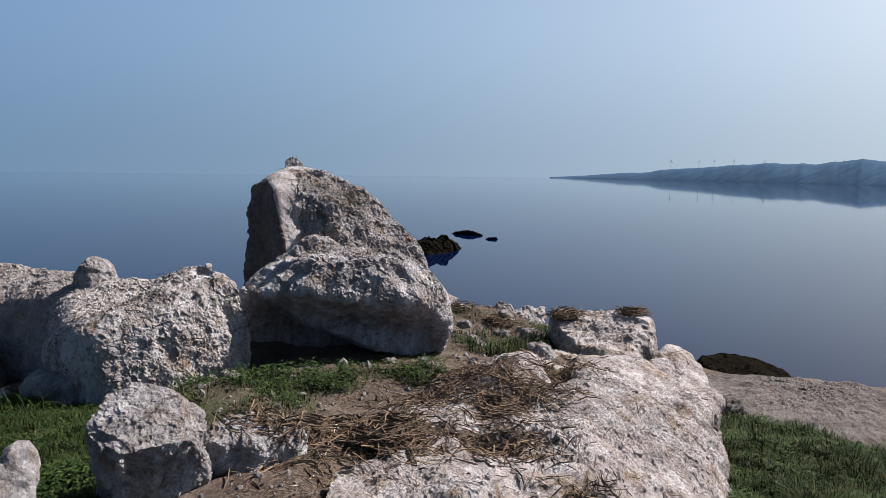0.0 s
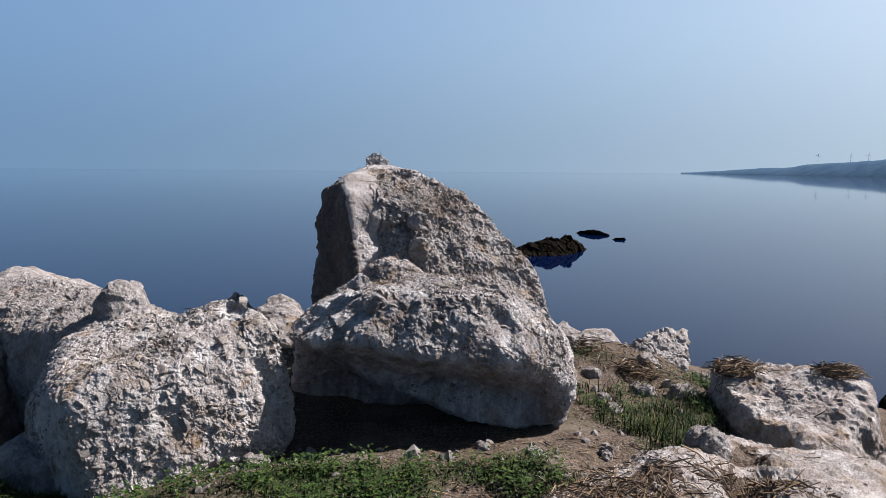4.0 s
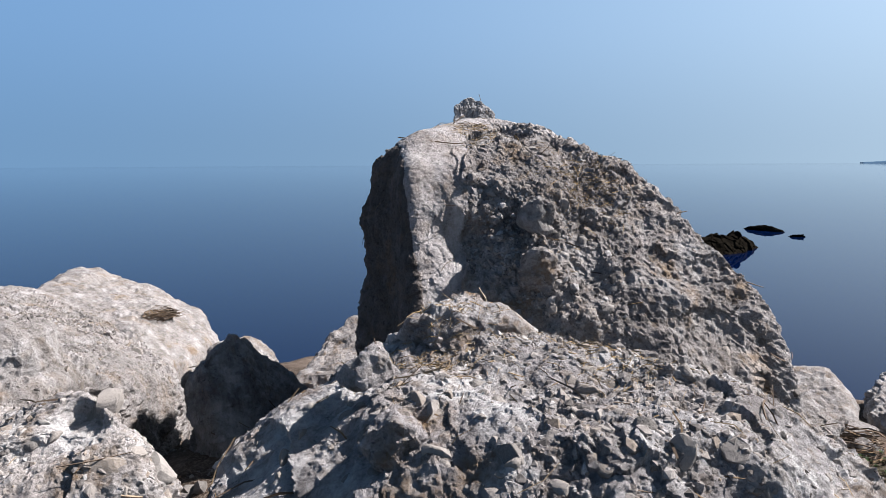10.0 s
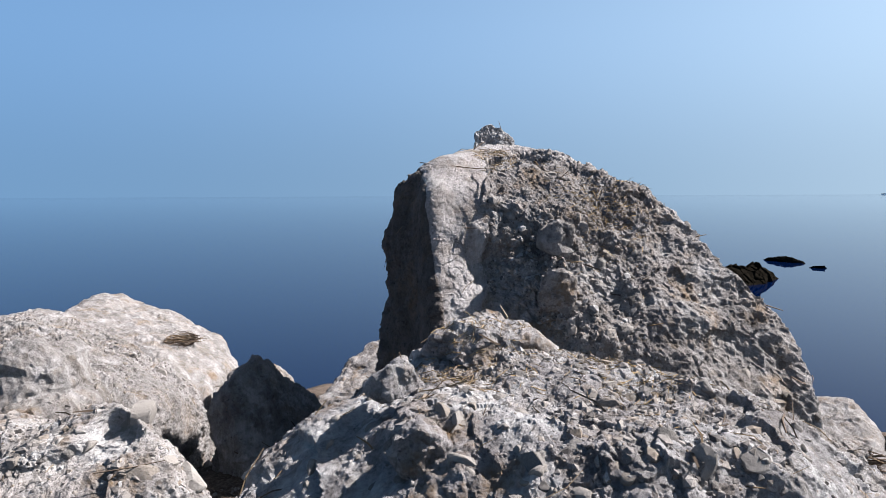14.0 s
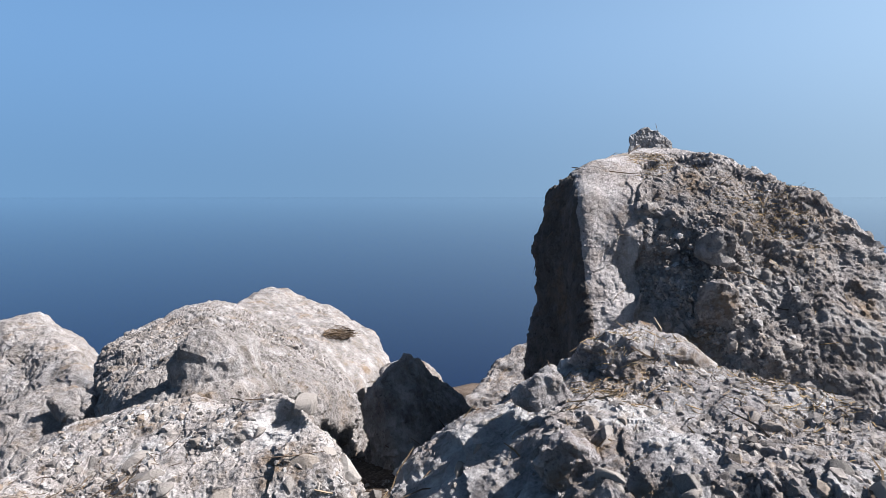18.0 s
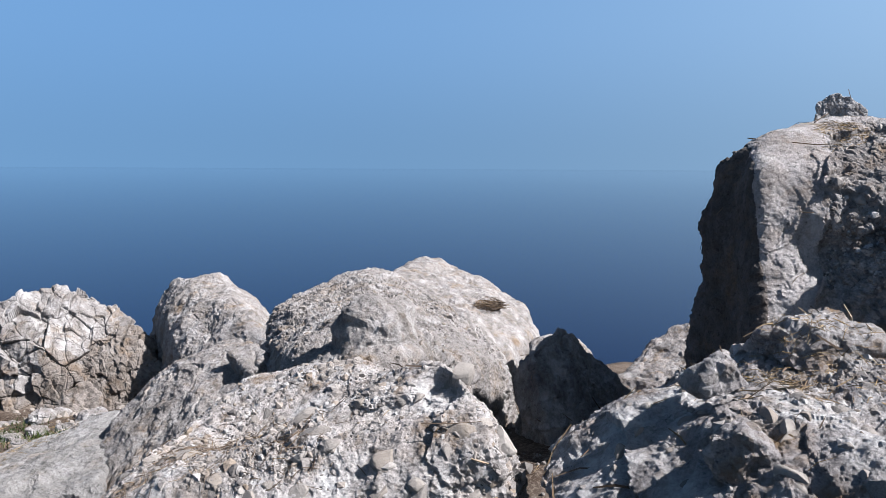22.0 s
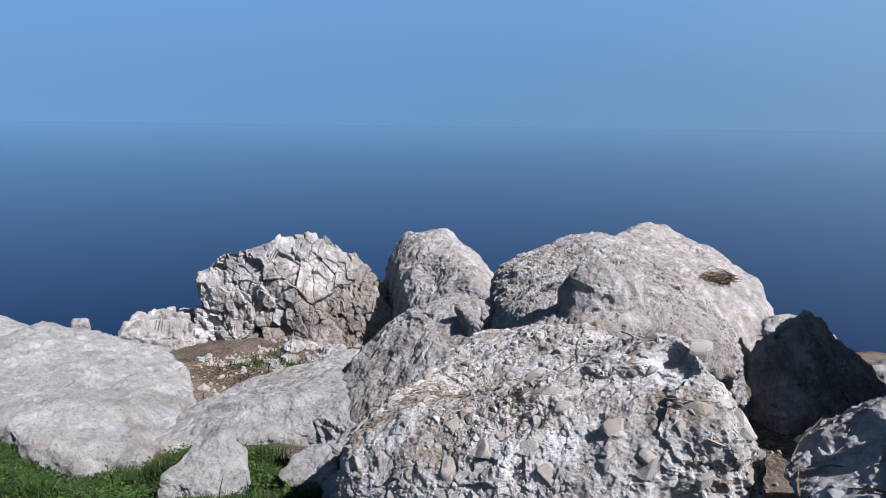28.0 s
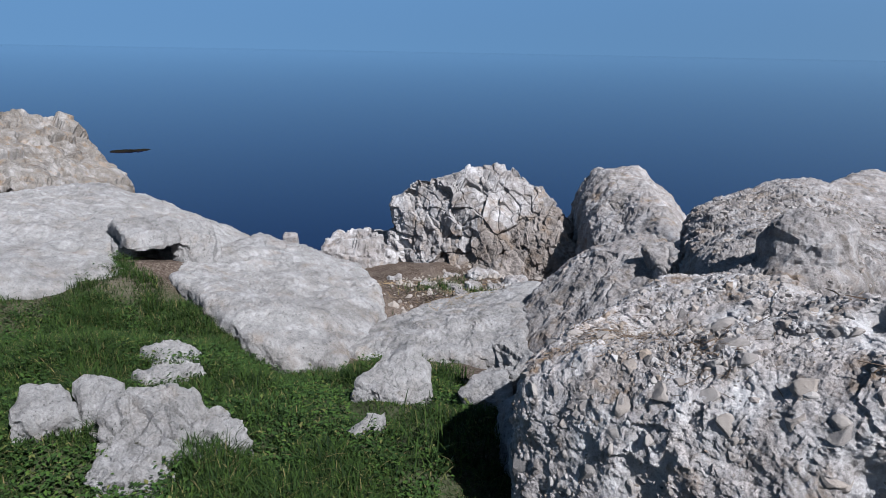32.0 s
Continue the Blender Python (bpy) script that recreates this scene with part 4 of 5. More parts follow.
boulder("sea_rock", [(20, 70, -0.8), (24, 67, -0.5), (29, 68, -0.5), (23.3, 69.8, 0.9), (26, 70, 1.5), (28.5, 71, 1.9), (31, 72.5, 1.7), (33.2, 74, 0.7), (34, 75, -1.5), (24, 76, -1.5), (28, 78, -1.5), (30, 70, -1.5)], "block", WEED,
    "low dark weedy rock rising from the calm sea", 7, 10, 95, 2.0, "sea rock")
boulder("sea_rock", [(40.5, 97, -0.5), (41, 94, 0.5), (42.8, 92, 0.7), (44, 90, 0.3), (44, 89, -0.5), (43, 96, -0.5)], "breccia", WEED, "small dark rock awash in the calm sea", 5, 8, 97, 1.2, "sea rock")
boulder("sea_rock", [(41.5, 85.5, -0.5), (42, 84.5, 0.3), (43.3, 84, 0.4), (44.2, 84.5, -0.5), (43, 86.5, -0.4)], "breccia", WEED, "tiny dark rock awash in the calm sea", 4, 8, 99, 0.8, "sea rock")

boulder("sea_rock", [(-69.5, 6.6, -0.3), (-66.5, 6.4, -0.3), (-68, 7.2, 0.13), (-67.5, 8.5, 0.17), (-68, 10.4, 0.1), (-69.5, 10.6, -0.3), (-66.5, 10.4, -0.3)], "breccia", WEED, "flat dark reef just awash in the calm sea", 5, 8, 101, 0.5, "sea rock")


# ---- stones set in the rocks ----
def stone_material():
    m, n, l, b = shader("weathered_stone", 0.9)
    i = n.new("ShaderNodeObjectInfo")
    col = ramp(n, l, i.outputs["Random"], [(0.0, (0.090, 0.086, 0.084)), (0.35, (0.162, 0.152, 0.146)), (0.6, (0.198, 0.186, 0.176)), (0.8, (0.156, 0.134, 0.115)), (1.0, (0.264, 0.258, 0.254))])
    col = mixed(n, l, ramp(n, l, noise_at(n, l, 14, 6, 0.7), [(0.42, grey(0)), (0.7, grey(0.55))]), col, (0.240, 0.230, 0.224))
    l.new(col, b.inputs["Base Color"])
    bumped(n, l, b, [(noise_at(n, l, 9, 6, 0.7), 0.5, 0.02), (noise_at(n, l, 60, 5, 0.7), 0.4, 0.006)])
    return m


STONE = stone_material()


def stone_mesh(seed):
    v, f = sphere(3)
    v = v * (1.0, 0.55 + 0.35 * lattice(seed, 1, 2, 3), 0.6 + 0.3 * lattice(seed, 4, 5, 6))
    cut = np.random.RandomState(seed).normal(size=(9, 3))
    for c in cut / np.linalg.norm(cut, axis=1)[:, None]:
        over = np.maximum(v @ c - 0.45, 0)
        v = v - over[:, None] * c * 0.85
    return mesh_of("stone", v * (1 + 0.06 * fbm(v, 0.5, 2, seed))[:, None], f, STONE, False)


STONE_MESHES = [stone_mesh(k) for k in range(8)]


def stud(ob, count, small, large, seed, keep):
    """Stones half bedded in the face of a rock, each a part of it."""
    v, nrm = SURFACE[ob.name]
    rnd = random.Random(seed)
    done = 0
    while done < count:
        i = rnd.randrange(len(v))
        x, y, z = v[i] + np.array(ob.location)
        if not keep(x, y, z, nrm[i]):
            continue
        r = min(large, small * math.exp(abs(rnd.gauss(0, 0.6))))
        st = new("stone", STONE_MESHES[rnd.randrange(8)])
        st.parent = ob
        way = Vector(nrm[i]).to_track_quat("Z", "Y").to_matrix().to_4x4()
        st.matrix_basis = Matrix.Translation(Vector(v[i]) - Vector(nrm[i]) * r * 0.4) @ way @ pose(0, 0, 0, rnd.uniform(-25, 25), rnd.uniform(-25, 25), rnd.uniform(0, 360)) @ Matrix.Diagonal((r, r, r, 1))
        done += 1


# ---- things on the ground ----
bpy.context.view_layer.update()
graph = bpy.context.evaluated_depsgraph_get()


def drop(x, y, top=12.0):
    """The first surface under a place, and the way it faces."""
    hit, at, nrm, *_ = scene.ray_cast(graph, Vector((x, y, top)), Vector((0, 0, -1)))
    return (at, nrm) if hit else (Vector((x, y, 0)), Vector((0, 0, 1)))


def leaf_material(name, young, old, dry, rough=0.8):
    m, n, l, b = shader(name, rough)
    b.inputs["Specular IOR Level"].default_value = 0.1
    g = n.new("ShaderNodeNewGeometry")
    col = ramp(n, l, g.outputs["Random Per Island"], [(0.0, old), (0.55, young), (0.9, (young[0] * 1.5, young[1] * 1.35, young[2])), (1.0, dry)])
    l.new(col, b.inputs["Base Color"])
    return m


GRASS = leaf_material("green_grass", (0.0155, 0.032, 0.007), (0.0045, 0.0105, 0.0035), (0.10, 0.085, 0.04))
HERB = leaf_material("leafy_herb", (0.019, 0.042, 0.010), (0.008, 0.018, 0.005), (0.07, 0.07, 0.025))
TWIG = leaf_material("dry_twig", (0.10, 0.077, 0.06), (0.042, 0.03, 0.023), (0.25, 0.225, 0.19), 0.85)
STRAW = leaf_material("dry_straw", (0.18, 0.14, 0.092), (0.10, 0.072, 0.045), (0.27, 0.235, 0.175), 0.85)


def blades(name, box, count, tall, wide, seed, label, material, where=turf_amount):
    """A sward: bent tapering blades, thicker where the turf is."""
    r = np.random.RandomState(seed)
    x, y = r.uniform(box[0], box[1], count * 4), r.uniform(box[2], box[3], count * 4)
    q = np.stack([x, y, 0 * x], -1)
    clump = np.clip(0.5 + 0.55 * fbm(q, 0.35, 2, seed) + 0.45 * fbm(q, 1.1, 2, seed + 3), 0.0, 1.4)
    ok = r.rand(len(x)) < where(x, y) * (0.35 + 0.65 * clump)
    x, y, clump = x[ok][:count], y[ok][:count], clump[ok][:count]
    n = len(x)
    z = land_detail(x, y) - 0.01
    turn, lean = r.uniform(0, 2 * np.pi, n), r.uniform(0.2, 1.3, n)
    h = tall * (0.4 + 0.9 * r.rand(n)) * (0.35 + 0.9 * clump)
    w = wide * (0.6 + 0.8 * r.rand(n))
    out, side = np.stack([np.cos(turn), np.sin(turn), 0 * turn], -1), np.stack([-np.sin(turn), np.cos(turn), 0 * turn], -1)
    base = np.stack([x, y, z], -1)
    rows = []
    for s, taper in ((0.0, 1.0), (0.45, 0.85), (0.8, 0.5)):
        mid = base + out * (h * lean * s * s)[:, None] + np.array([0, 0, 1]) * (h * (s - 0.38 * lean * s * s))[:, None]
        rows += [mid - side * (w * taper / 2)[:, None], mid + side * (w * taper / 2)[:, None]]
    rows.append(base + out * (h * lean)[:, None] + np.array([0, 0, 1]) * (h * (1 - 0.45 * lean))[:, None])
    v = np.stack(rows, 1).reshape(-1, 3)
    i = np.arange(n)[:, None] * 7
    f = np.concatenate([i + [0, 1, 3], i + [0, 3, 2], i + [2, 3, 5], i + [2, 5, 4], i + [4, 5, 6]])
    return tagged(new(name, mesh_of(name, v, f, material, False)), label, "grass", kind="stuff")


blades("grass", (-12, -3, -2.5, 4.5), 125000, 0.14, 0.009, 1, "lush green turf of short drooping blades", GRASS)
blades("grass", (-6, -2.5, -5.5, 0.5), 16000, 0.14, 0.009, 2, "short green grass beside the front rock", GRASS)
blades("grass", (3, 13, -6, 6), 85000, 0.27, 0.013, 3, "rough green grass on the slope to the shore", GRASS)
blades("grass", (-3, 2, 0, 2.6), 2600, 0.10, 0.010, 4, "thin green grass under the big boulder", GRASS)


def herbs(box, count, size, seed, label, where=turf_amount, high=0.16):
    """Low leafy plants: sprays of pointed leaves."""
    r = np.random.RandomState(seed)
    x, y = r.uniform(box[0], box[1], count * 5), r.uniform(box[2], box[3], count * 5)
    ok = (r.rand(len(x)) < where(x, y)) & (fbm(np.stack([x, y, 0 * x], -1), 0.6, 2, seed) > -0.05)
    x, y = x[ok][:count], y[ok][:count]
    k = 14
    n = len(x) * k
    x, y = np.repeat(x, k), np.repeat(y, k)
    z = land_detail(x, y)
    turn, up, far = r.uniform(0, 2 * np.pi, n), r.uniform(0.02, high, n), r.uniform(0.01, 0.09, n)
    out, side = np.stack([np.cos(turn), np.sin(turn), r.uniform(-0.5, 0.5, n)], -1), np.stack([-np.sin(turn), np.cos(turn), 0 * turn], -1)
    base = np.stack([x, y, z + up], -1) + out * far[:, None]
    s = (size * r.uniform(0.6, 1.3, n))[:, None]
    v = np.stack([base, base + out * s * 0.5 + side * s * 0.3 + [0, 0, 0.006], base + out * s, base + out * s * 0.5 - side * s * 0.3 + [0, 0, 0.006]], 1).reshape(-1, 3)
    i = np.arange(n)[:, None] * 4
    f = np.concatenate([i + [0, 1, 2], i + [0, 2, 3]])
    return tagged(new("herbs", mesh_of("herbs", v, f, HERB, False)), label, "plants", kind="stuff")


herbs((-6, -2.5, -5.5, -1.0), 800, 0.05, 11, "low leafy green weeds in the grass")
herbs((-3, 2, 0, 2.6), 420, 0.05, 12, "low leafy green weeds below the big boulder")
herbs((3, 12.5, -6, 6), 3200, 0.065, 13, "leafy green weeds on the shore slope")
herbs((-12, -3.5, -2.5, 4.5), 2000, 0.04, 14, "leafy green weeds among the western grass", high=0.09)


def stick_shape(verts, faces, at, way, length, thick, rnd):
    """One bent twig with three sides, added to the lists."""
    way = way.normalized()
    a = way.orthogonal().normalized()
    b = way.cross(a)
    k = len(verts)
    bend = (a * rnd.uniform(-1, 1) + b * rnd.uniform(-1, 1)) * length * 0.12
    for s, w in ((-0.5, 0.8), (0.0, 1.0), (0.5, 0.5)):
        c = at + way * length * s + bend * (1 - 4 * s * s)
        verts += [tuple(c + (a * math.cos(q) + b * math.sin(q)) * thick * w) for q in (0, 2.1, 4.2)]
    for r in (0, 3):
        faces += [(k + r + q, k + r + (q + 1) % 3, k + r + 3 + (q + 1) % 3, k + r + 3 + q) for q in range(3)]


def nest(x, y, radius, seed, label, material=TWIG, sticks=260):
    """A bird's nest: a ring of twigs laid criss-cross round a lined hollow."""
    rnd = random.Random(seed)
    at, nrm = drop(x, y)
    verts, faces = [], []
    for _ in range(sticks):
        q, far = rnd.uniform(0, math.tau), radius * min(1.25, abs(rnd.gauss(0.72, 0.25)))
        high = max(0.0, 0.5 * radius * (1 - abs(far / radius - 0.7) * 1.6)) * rnd.random()
        spot = Vector((math.cos(q) * far, math.sin(q) * far, 0.01 + high))
        turn = q + math.pi / 2 + rnd.gauss(0, 0.6)
        way = Vector((math.cos(turn), math.sin(turn), rnd.gauss(0, 0.16)))
        stick_shape(verts, faces, spot, way, radius * rnd.uniform(0.4, 1.2), rnd.uniform(0.004, 0.011), rnd)
    ob = new("nest", None)
    ob.location = at
    twigs = new("twig_ring", mesh_of("twig_ring", verts, faces, material, False))
    twigs.parent = ob
    v, f = sphere(4)
    v = v[:, :3] * (radius * 0.8, radius * 0.8, radius * 0.22)
    v[:, 2] = np.where(v[:, 2] > 0, v[:, 2] - 0.28 * radius * np.exp(-((np.hypot(v[:, 0], v[:, 1]) / (0.5 * radius)) ** 2)), v[:, 2])
    v = v + 0.02 * np.stack([fbm(v, 0.06, 2, seed + k) for k in range(3)], -1)
    lining = new("lining", mesh_of("lining", v, f, SOIL))
    lining.parent = ob
    return tagged(ob, label, "nest", "nests on the ledge")


nest(-0.3, -1.6, 0.42, 1, "large nest of dry twigs on the pale outcrop", TWIG, 420)
nest(-1.2, -1.1, 0.36, 2, "flattened nest of dry twigs on bare soil", TWIG, 320)
nest(1.3, -0.9, 0.34, 3, "flattened twig nest on the pale outcrop", TWIG, 260)
nest(5.6, 4.3, 0.36, 4, "twig nest on the rock knoll", TWIG, 260)
nest(6.6, 3.3, 0.30, 5, "twig nest at the edge of the rock knoll", TWIG, 220)
nest(4.6, 5.6, 0.34, 6, "loose twig nest on the soil ledge", TWIG, 240)
nest(4.2, 6.9, 0.36, 7, "flat twig nest beside a pale boulder", TWIG, 260)
nest(-6.31, 15.45, 0.34, 8, "dark twig nest on the back rock", TWIG, 200)


def litter(name, box, count, length, thick, material, seed, label, where):
    rnd = random.Random(seed)
    verts, faces = [], []
    while len(verts) < count * 9:
        x, y = rnd.uniform(*box[:2]), rnd.uniform(*box[2:])
        if rnd.random() > where(x, y):
            continue
        at, nrm = drop(x, y)
        q = rnd.uniform(0, math.tau)
        way = Vector((math.cos(q), math.sin(q), 0))
        way = way - nrm * way.dot(nrm)
        stick_shape(verts, faces, at + nrm * 0.008, way + nrm * rnd.gauss(0, 0.07), length * rnd.uniform(0.4, 1.5), thick * rnd.uniform(0.5, 1.3), rnd)
    return tagged(new(name, mesh_of(name, verts, faces, material, False)), label, "twigs", kind="stuff")


def on_ledge(x, y):
    near = max(math.exp(-((x + 0.3) ** 2 + (y + 1.2) ** 2) / 1.4), math.exp(-((x - 1.3) ** 2 + (y + 0.6) ** 2) / 1.2), 0.8 * math.exp(-((x - 1.5) ** 2 + (y - 1.6) ** 2) / 1.5))
    return max(near, math.exp(-((x - 4.9) ** 2 + (y - 5.4) ** 2) / 2.5), 0.06)


litter("dry_twigs", (-2.5, 6.5, -3.2, 8), 1600, 0.24, 0.006, TWIG, 21, "dry twigs scattered over soil and rock", on_ledge)
litter("dry_straw", (-2.5, 6.5, -3.2, 8), 1500, 0.16, 0.0025, STRAW, 22, "pale dry straw scattered over the nesting ledge", on_ledge)


def pebbles(box, count, small, seed, label, where):
    rnd, verts, faces = random.Random(seed), [], []
    v0, f0 = sphere(1)
    while len(verts) < count * len(v0):
        x, y = rnd.uniform(*box[:2]), rnd.uniform(*box[2:])
        if rnd.random() > where(x, y):
            continue
        _, at, nrm, _, ob, _ = scene.ray_cast(graph, Vector((x, y, 12)), Vector((0, 0, -1)))
        if not ob or ob.name != "ground":
            continue
        r = small * math.exp(abs(rnd.gauss(0, 0.7)))
        turn = np.array(Euler((rnd.uniform(0, 6), rnd.uniform(0, 6), rnd.uniform(0, 6))).to_matrix())
        v = (v0 * (1, 0.75, 0.6) * (1 + 0.25 * np.array([rnd.uniform(-1, 1) for _ in v0])[:, None])) @ turn.T * r + np.array(at)
        k = len(verts)
        verts += v.tolist()
        faces += (f0 + k).tolist()
    return tagged(new("pebbles", mesh_of("pebbles", verts, faces, STONE, False)), label, "pebbles", kind="stuff")


pebbles((-3, 6.5, -3, 8), 1500, 0.016, 31, "loose grey pebbles on the bare soil", lambda x, y: 1.0)
pebbles((-13.5, -8.5, 4.5, 8.8), 420, 0.024, 32, "loose stones below the jointed crag", lambda x, y: 1.0 if y > 0.6 * (-6 - x) + 2.2 else 0.05)


def ledge_stone(x, y, r, seed, label, material=PALE):
    """A loose stone bedded in the soil."""
    rnd = random.Random(seed)
    at, _ = drop(x, y)
    pts = []
    for k in range(7):
        q = math.tau * k / 7 + rnd.uniform(-0.3, 0.3)
        pts.append((x + r * rnd.uniform(0.75, 1.1) * math.cos(q), y + r * rnd.uniform(0.75, 1.1) * math.sin(q), at.z - 0.35 * r))
        pts.append((x + r * rnd.uniform(0.45, 0.85) * math.cos(q), y + r * rnd.uniform(0.45, 0.85) * math.sin(q), at.z + r * rnd.uniform(0.25, 0.62)))
    return boulder("ledge_stone", pts, "rough", material, label, 5, 24, seed, r * 0.6, "stone", (), "loose stones on the ledge")


LEDGE = [
    (4.33, 4.87, 0.26), (3.46, 4.45, 0.16), (6.15, 5.96, 0.4), (3.77, 5.65, 0.2), (6.5, 7.4, 0.35), (4.94, 5.89, 0.28), (3.39, 3.96, 0.17), (4.9, 4.58, 0.34), (5.4, 7.0, 0.3),
    (3.43, 1.7, 0.3), (2.28, 1.9, 0.12), (1.41, 1.75, 0.14), (0.92, 2.19, 0.10), (-1.64, 2.3, 0.2), (4.26, 6.81, 0.22), (2.9, 4.9, 0.18), (7.2, 8.4, 0.4), (5.8, 8.2, 0.3),
]
for k, (x, y, r) in enumerate(LEDGE):
    ledge_stone(x, y, r, 300 + k, "pale loose stone bedded in bare soil" if r < 0.25 else "whitish block of rock on the nesting ledge")
SCREE = [(-9.6, 5.9, 0.16), (-10.3, 6.2, 0.2), (-10.9, 7.0, 0.24), (-9.9, 6.8, 0.2), (-11.6, 7.6, 0.3), (-12.6, 7.6, 0.28), (-12.1, 8.2, 0.34), (-9.2, 6.9, 0.22), (-11.0, 6.0, 0.16), (-13.4, 6.6, 0.22), (-10.6, 7.8, 0.3)]
for k, (x, y, r) in enumerate(SCREE):
    ledge_stone(x, y, r, 340 + k, "brownish loose stone below the jointed crag", BLOCK)


def spot(cx, cy, r, most=1.0):
    return lambda x, y: most * math.exp(-((x - cx) ** 2 + (y - cy) ** 2) / r**2)


def spots(*places):
    """Thickness of growth round a few places, for arrays."""
    return lambda x, y: np.maximum.reduce([np.exp(-((x - a) ** 2 + (y - b) ** 2) / r**2) for a, b, r in places])


litter("dry_twigs", (-2.2, 1.0, -2.6, -0.2), 1500, 0.32, 0.008, TWIG, 23, "thick mat of dry twigs round the nests", spot(-0.6, -1.35, 0.8))
litter("dry_twigs", (0.2, 2.8, -1.6, 1.4), 1200, 0.28, 0.007, TWIG, 24, "dry twigs trodden into a hollow of the outcrop", spot(1.5, 0.0, 0.8))
for k, (x, y, r) in enumerate([(-1.4, -1.4, 0.4), (-0.64, -0.74, 0.45), (-0.44, -1.9, 0.4), (0.76, -0.08, 0.45), (1.08, -1.77, 0.4), (1.97, -0.52, 0.5), (1.37, -3.2, 0.35), (3.2, 0.5, 0.35)]):
    litter("dry_twigs", (x - 0.8, x + 0.8, y - 0.8, y + 0.8), 420, 0.26, 0.009, TWIG, 60 + k, "brown heap of dry twigs left from a nest", spot(x, y, r))
litter("dry_straw", (0.1, 1.9, 5.6, 7.7), 700, 0.10, 0.0022, STRAW, 25, "yellow dry grass on top of the pointed rock", lambda x, y: max(spot(0.35, 7.0, 0.22)(x, y), spot(1.25, 6.3, 0.3)(x, y)))
litter("dry_straw", (-0.6, 1.6, 2.6, 4.4), 600, 0.09, 0.0022, STRAW, 26, "brown plant scraps on top of the big boulder", lambda x, y: max(spot(0.0, 3.9, 0.35)(x, y), spot(0.9, 3.7, 0.3)(x, y)))
litter("dry_straw", (-3.9, -2.2, 2.4, 4.2), 700, 0.10, 0.0022, TWIG, 27, "brown plant scraps on the near boulder", lambda x, y: max(spot(-3.3, 3.1, 0.35)(x, y), spot(-2.6, 3.0, 0.2)(x, y)))
litter("dry_straw", (-12.5, -8.5, 4.8, 8.2), 900, 0.16, 0.003, STRAW, 28, "dry stalks on the soil below the jointed crag", lambda x, y: 0.5)
TUFTS = spots((-10.4, 5.8, 0.4), (-11.6, 6.9, 0.35), (-9.6, 6.4, 0.3), (-12.3, 4.6, 0.35), (-9.9, 4.3, 0.2))
blades("grass", (-13.5, -8.5, 3.5, 8), 5000, 0.14, 0.012, 5, "tufts of green grass among the western rocks", GRASS, TUFTS)
blades("grass", (-5.2, -3.4, 1.6, 3.4), 420, 0.24, 0.010, 6, "long pale grass tuft beside the near boulder", GRASS, spots((-4.25, 2.35, 0.35), (-4.6, 2.8, 0.3)))
herbs((3, 7, 3, 9), 160, 0.05, 15, "small green weeds on the nesting ledge", spots((3.6, 4.2, 0.3), (5.2, 5.2, 0.35), (4.0, 6.3, 0.3), (6.3, 6.9, 0.4)))


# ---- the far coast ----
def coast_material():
    m, n, l, b = shader("haze_tinted_coast", 1.0)
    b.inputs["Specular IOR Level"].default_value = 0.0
    # the distance haze is painted into this blue base colour
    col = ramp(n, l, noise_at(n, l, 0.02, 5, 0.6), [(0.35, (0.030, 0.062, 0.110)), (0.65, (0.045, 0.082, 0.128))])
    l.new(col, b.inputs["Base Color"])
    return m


def far_coast():
    """A low wooded shore that comes nearer towards the east, with its ridge behind."""
    verts, faces, n = [], [], 260
    for k in range(n + 1):
        s = k / n
        a = radians(30.5 + 42 * s)
        near = 3600 * (1 - s) ** 2.0 + 620 + 250 * (1 - s)
        bump = float(fbm(np.array([[k * 0.11, 0.0, 0.0]]), 1.0, 4, 5)[0])
        tree = float(fbm(np.array([[k * 1.7, 3.0, 0.0]]), 1.0, 2, 6)[0])
        ridge = (4 + 62 * min(1, s * 3.2) ** 0.9 - 18 * s) * (1 + 0.10 * bump) + 0.7 * tree
        for far, high in ((near, -1), (near + 15, 2.5 * min(1, s * 20)), (near + 260, 0.72 * ridge), (near + 520, ridge), (near + 900, ridge * 0.7)):
            far = min(far, 4700)
            verts.append((far * math.sin(a), far * math.cos(a), high))
    for k in range(n):
        faces += [(k * 5 + q, (k + 1) * 5 + q, (k + 1) * 5 + q + 1, k * 5 + q + 1) for q in range(4)]
    return tagged(new("coast", mesh_of("coast", verts, faces, coast_material())), "low wooded coast with blue haze painted into its colour", "coast", kind="structure")


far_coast()


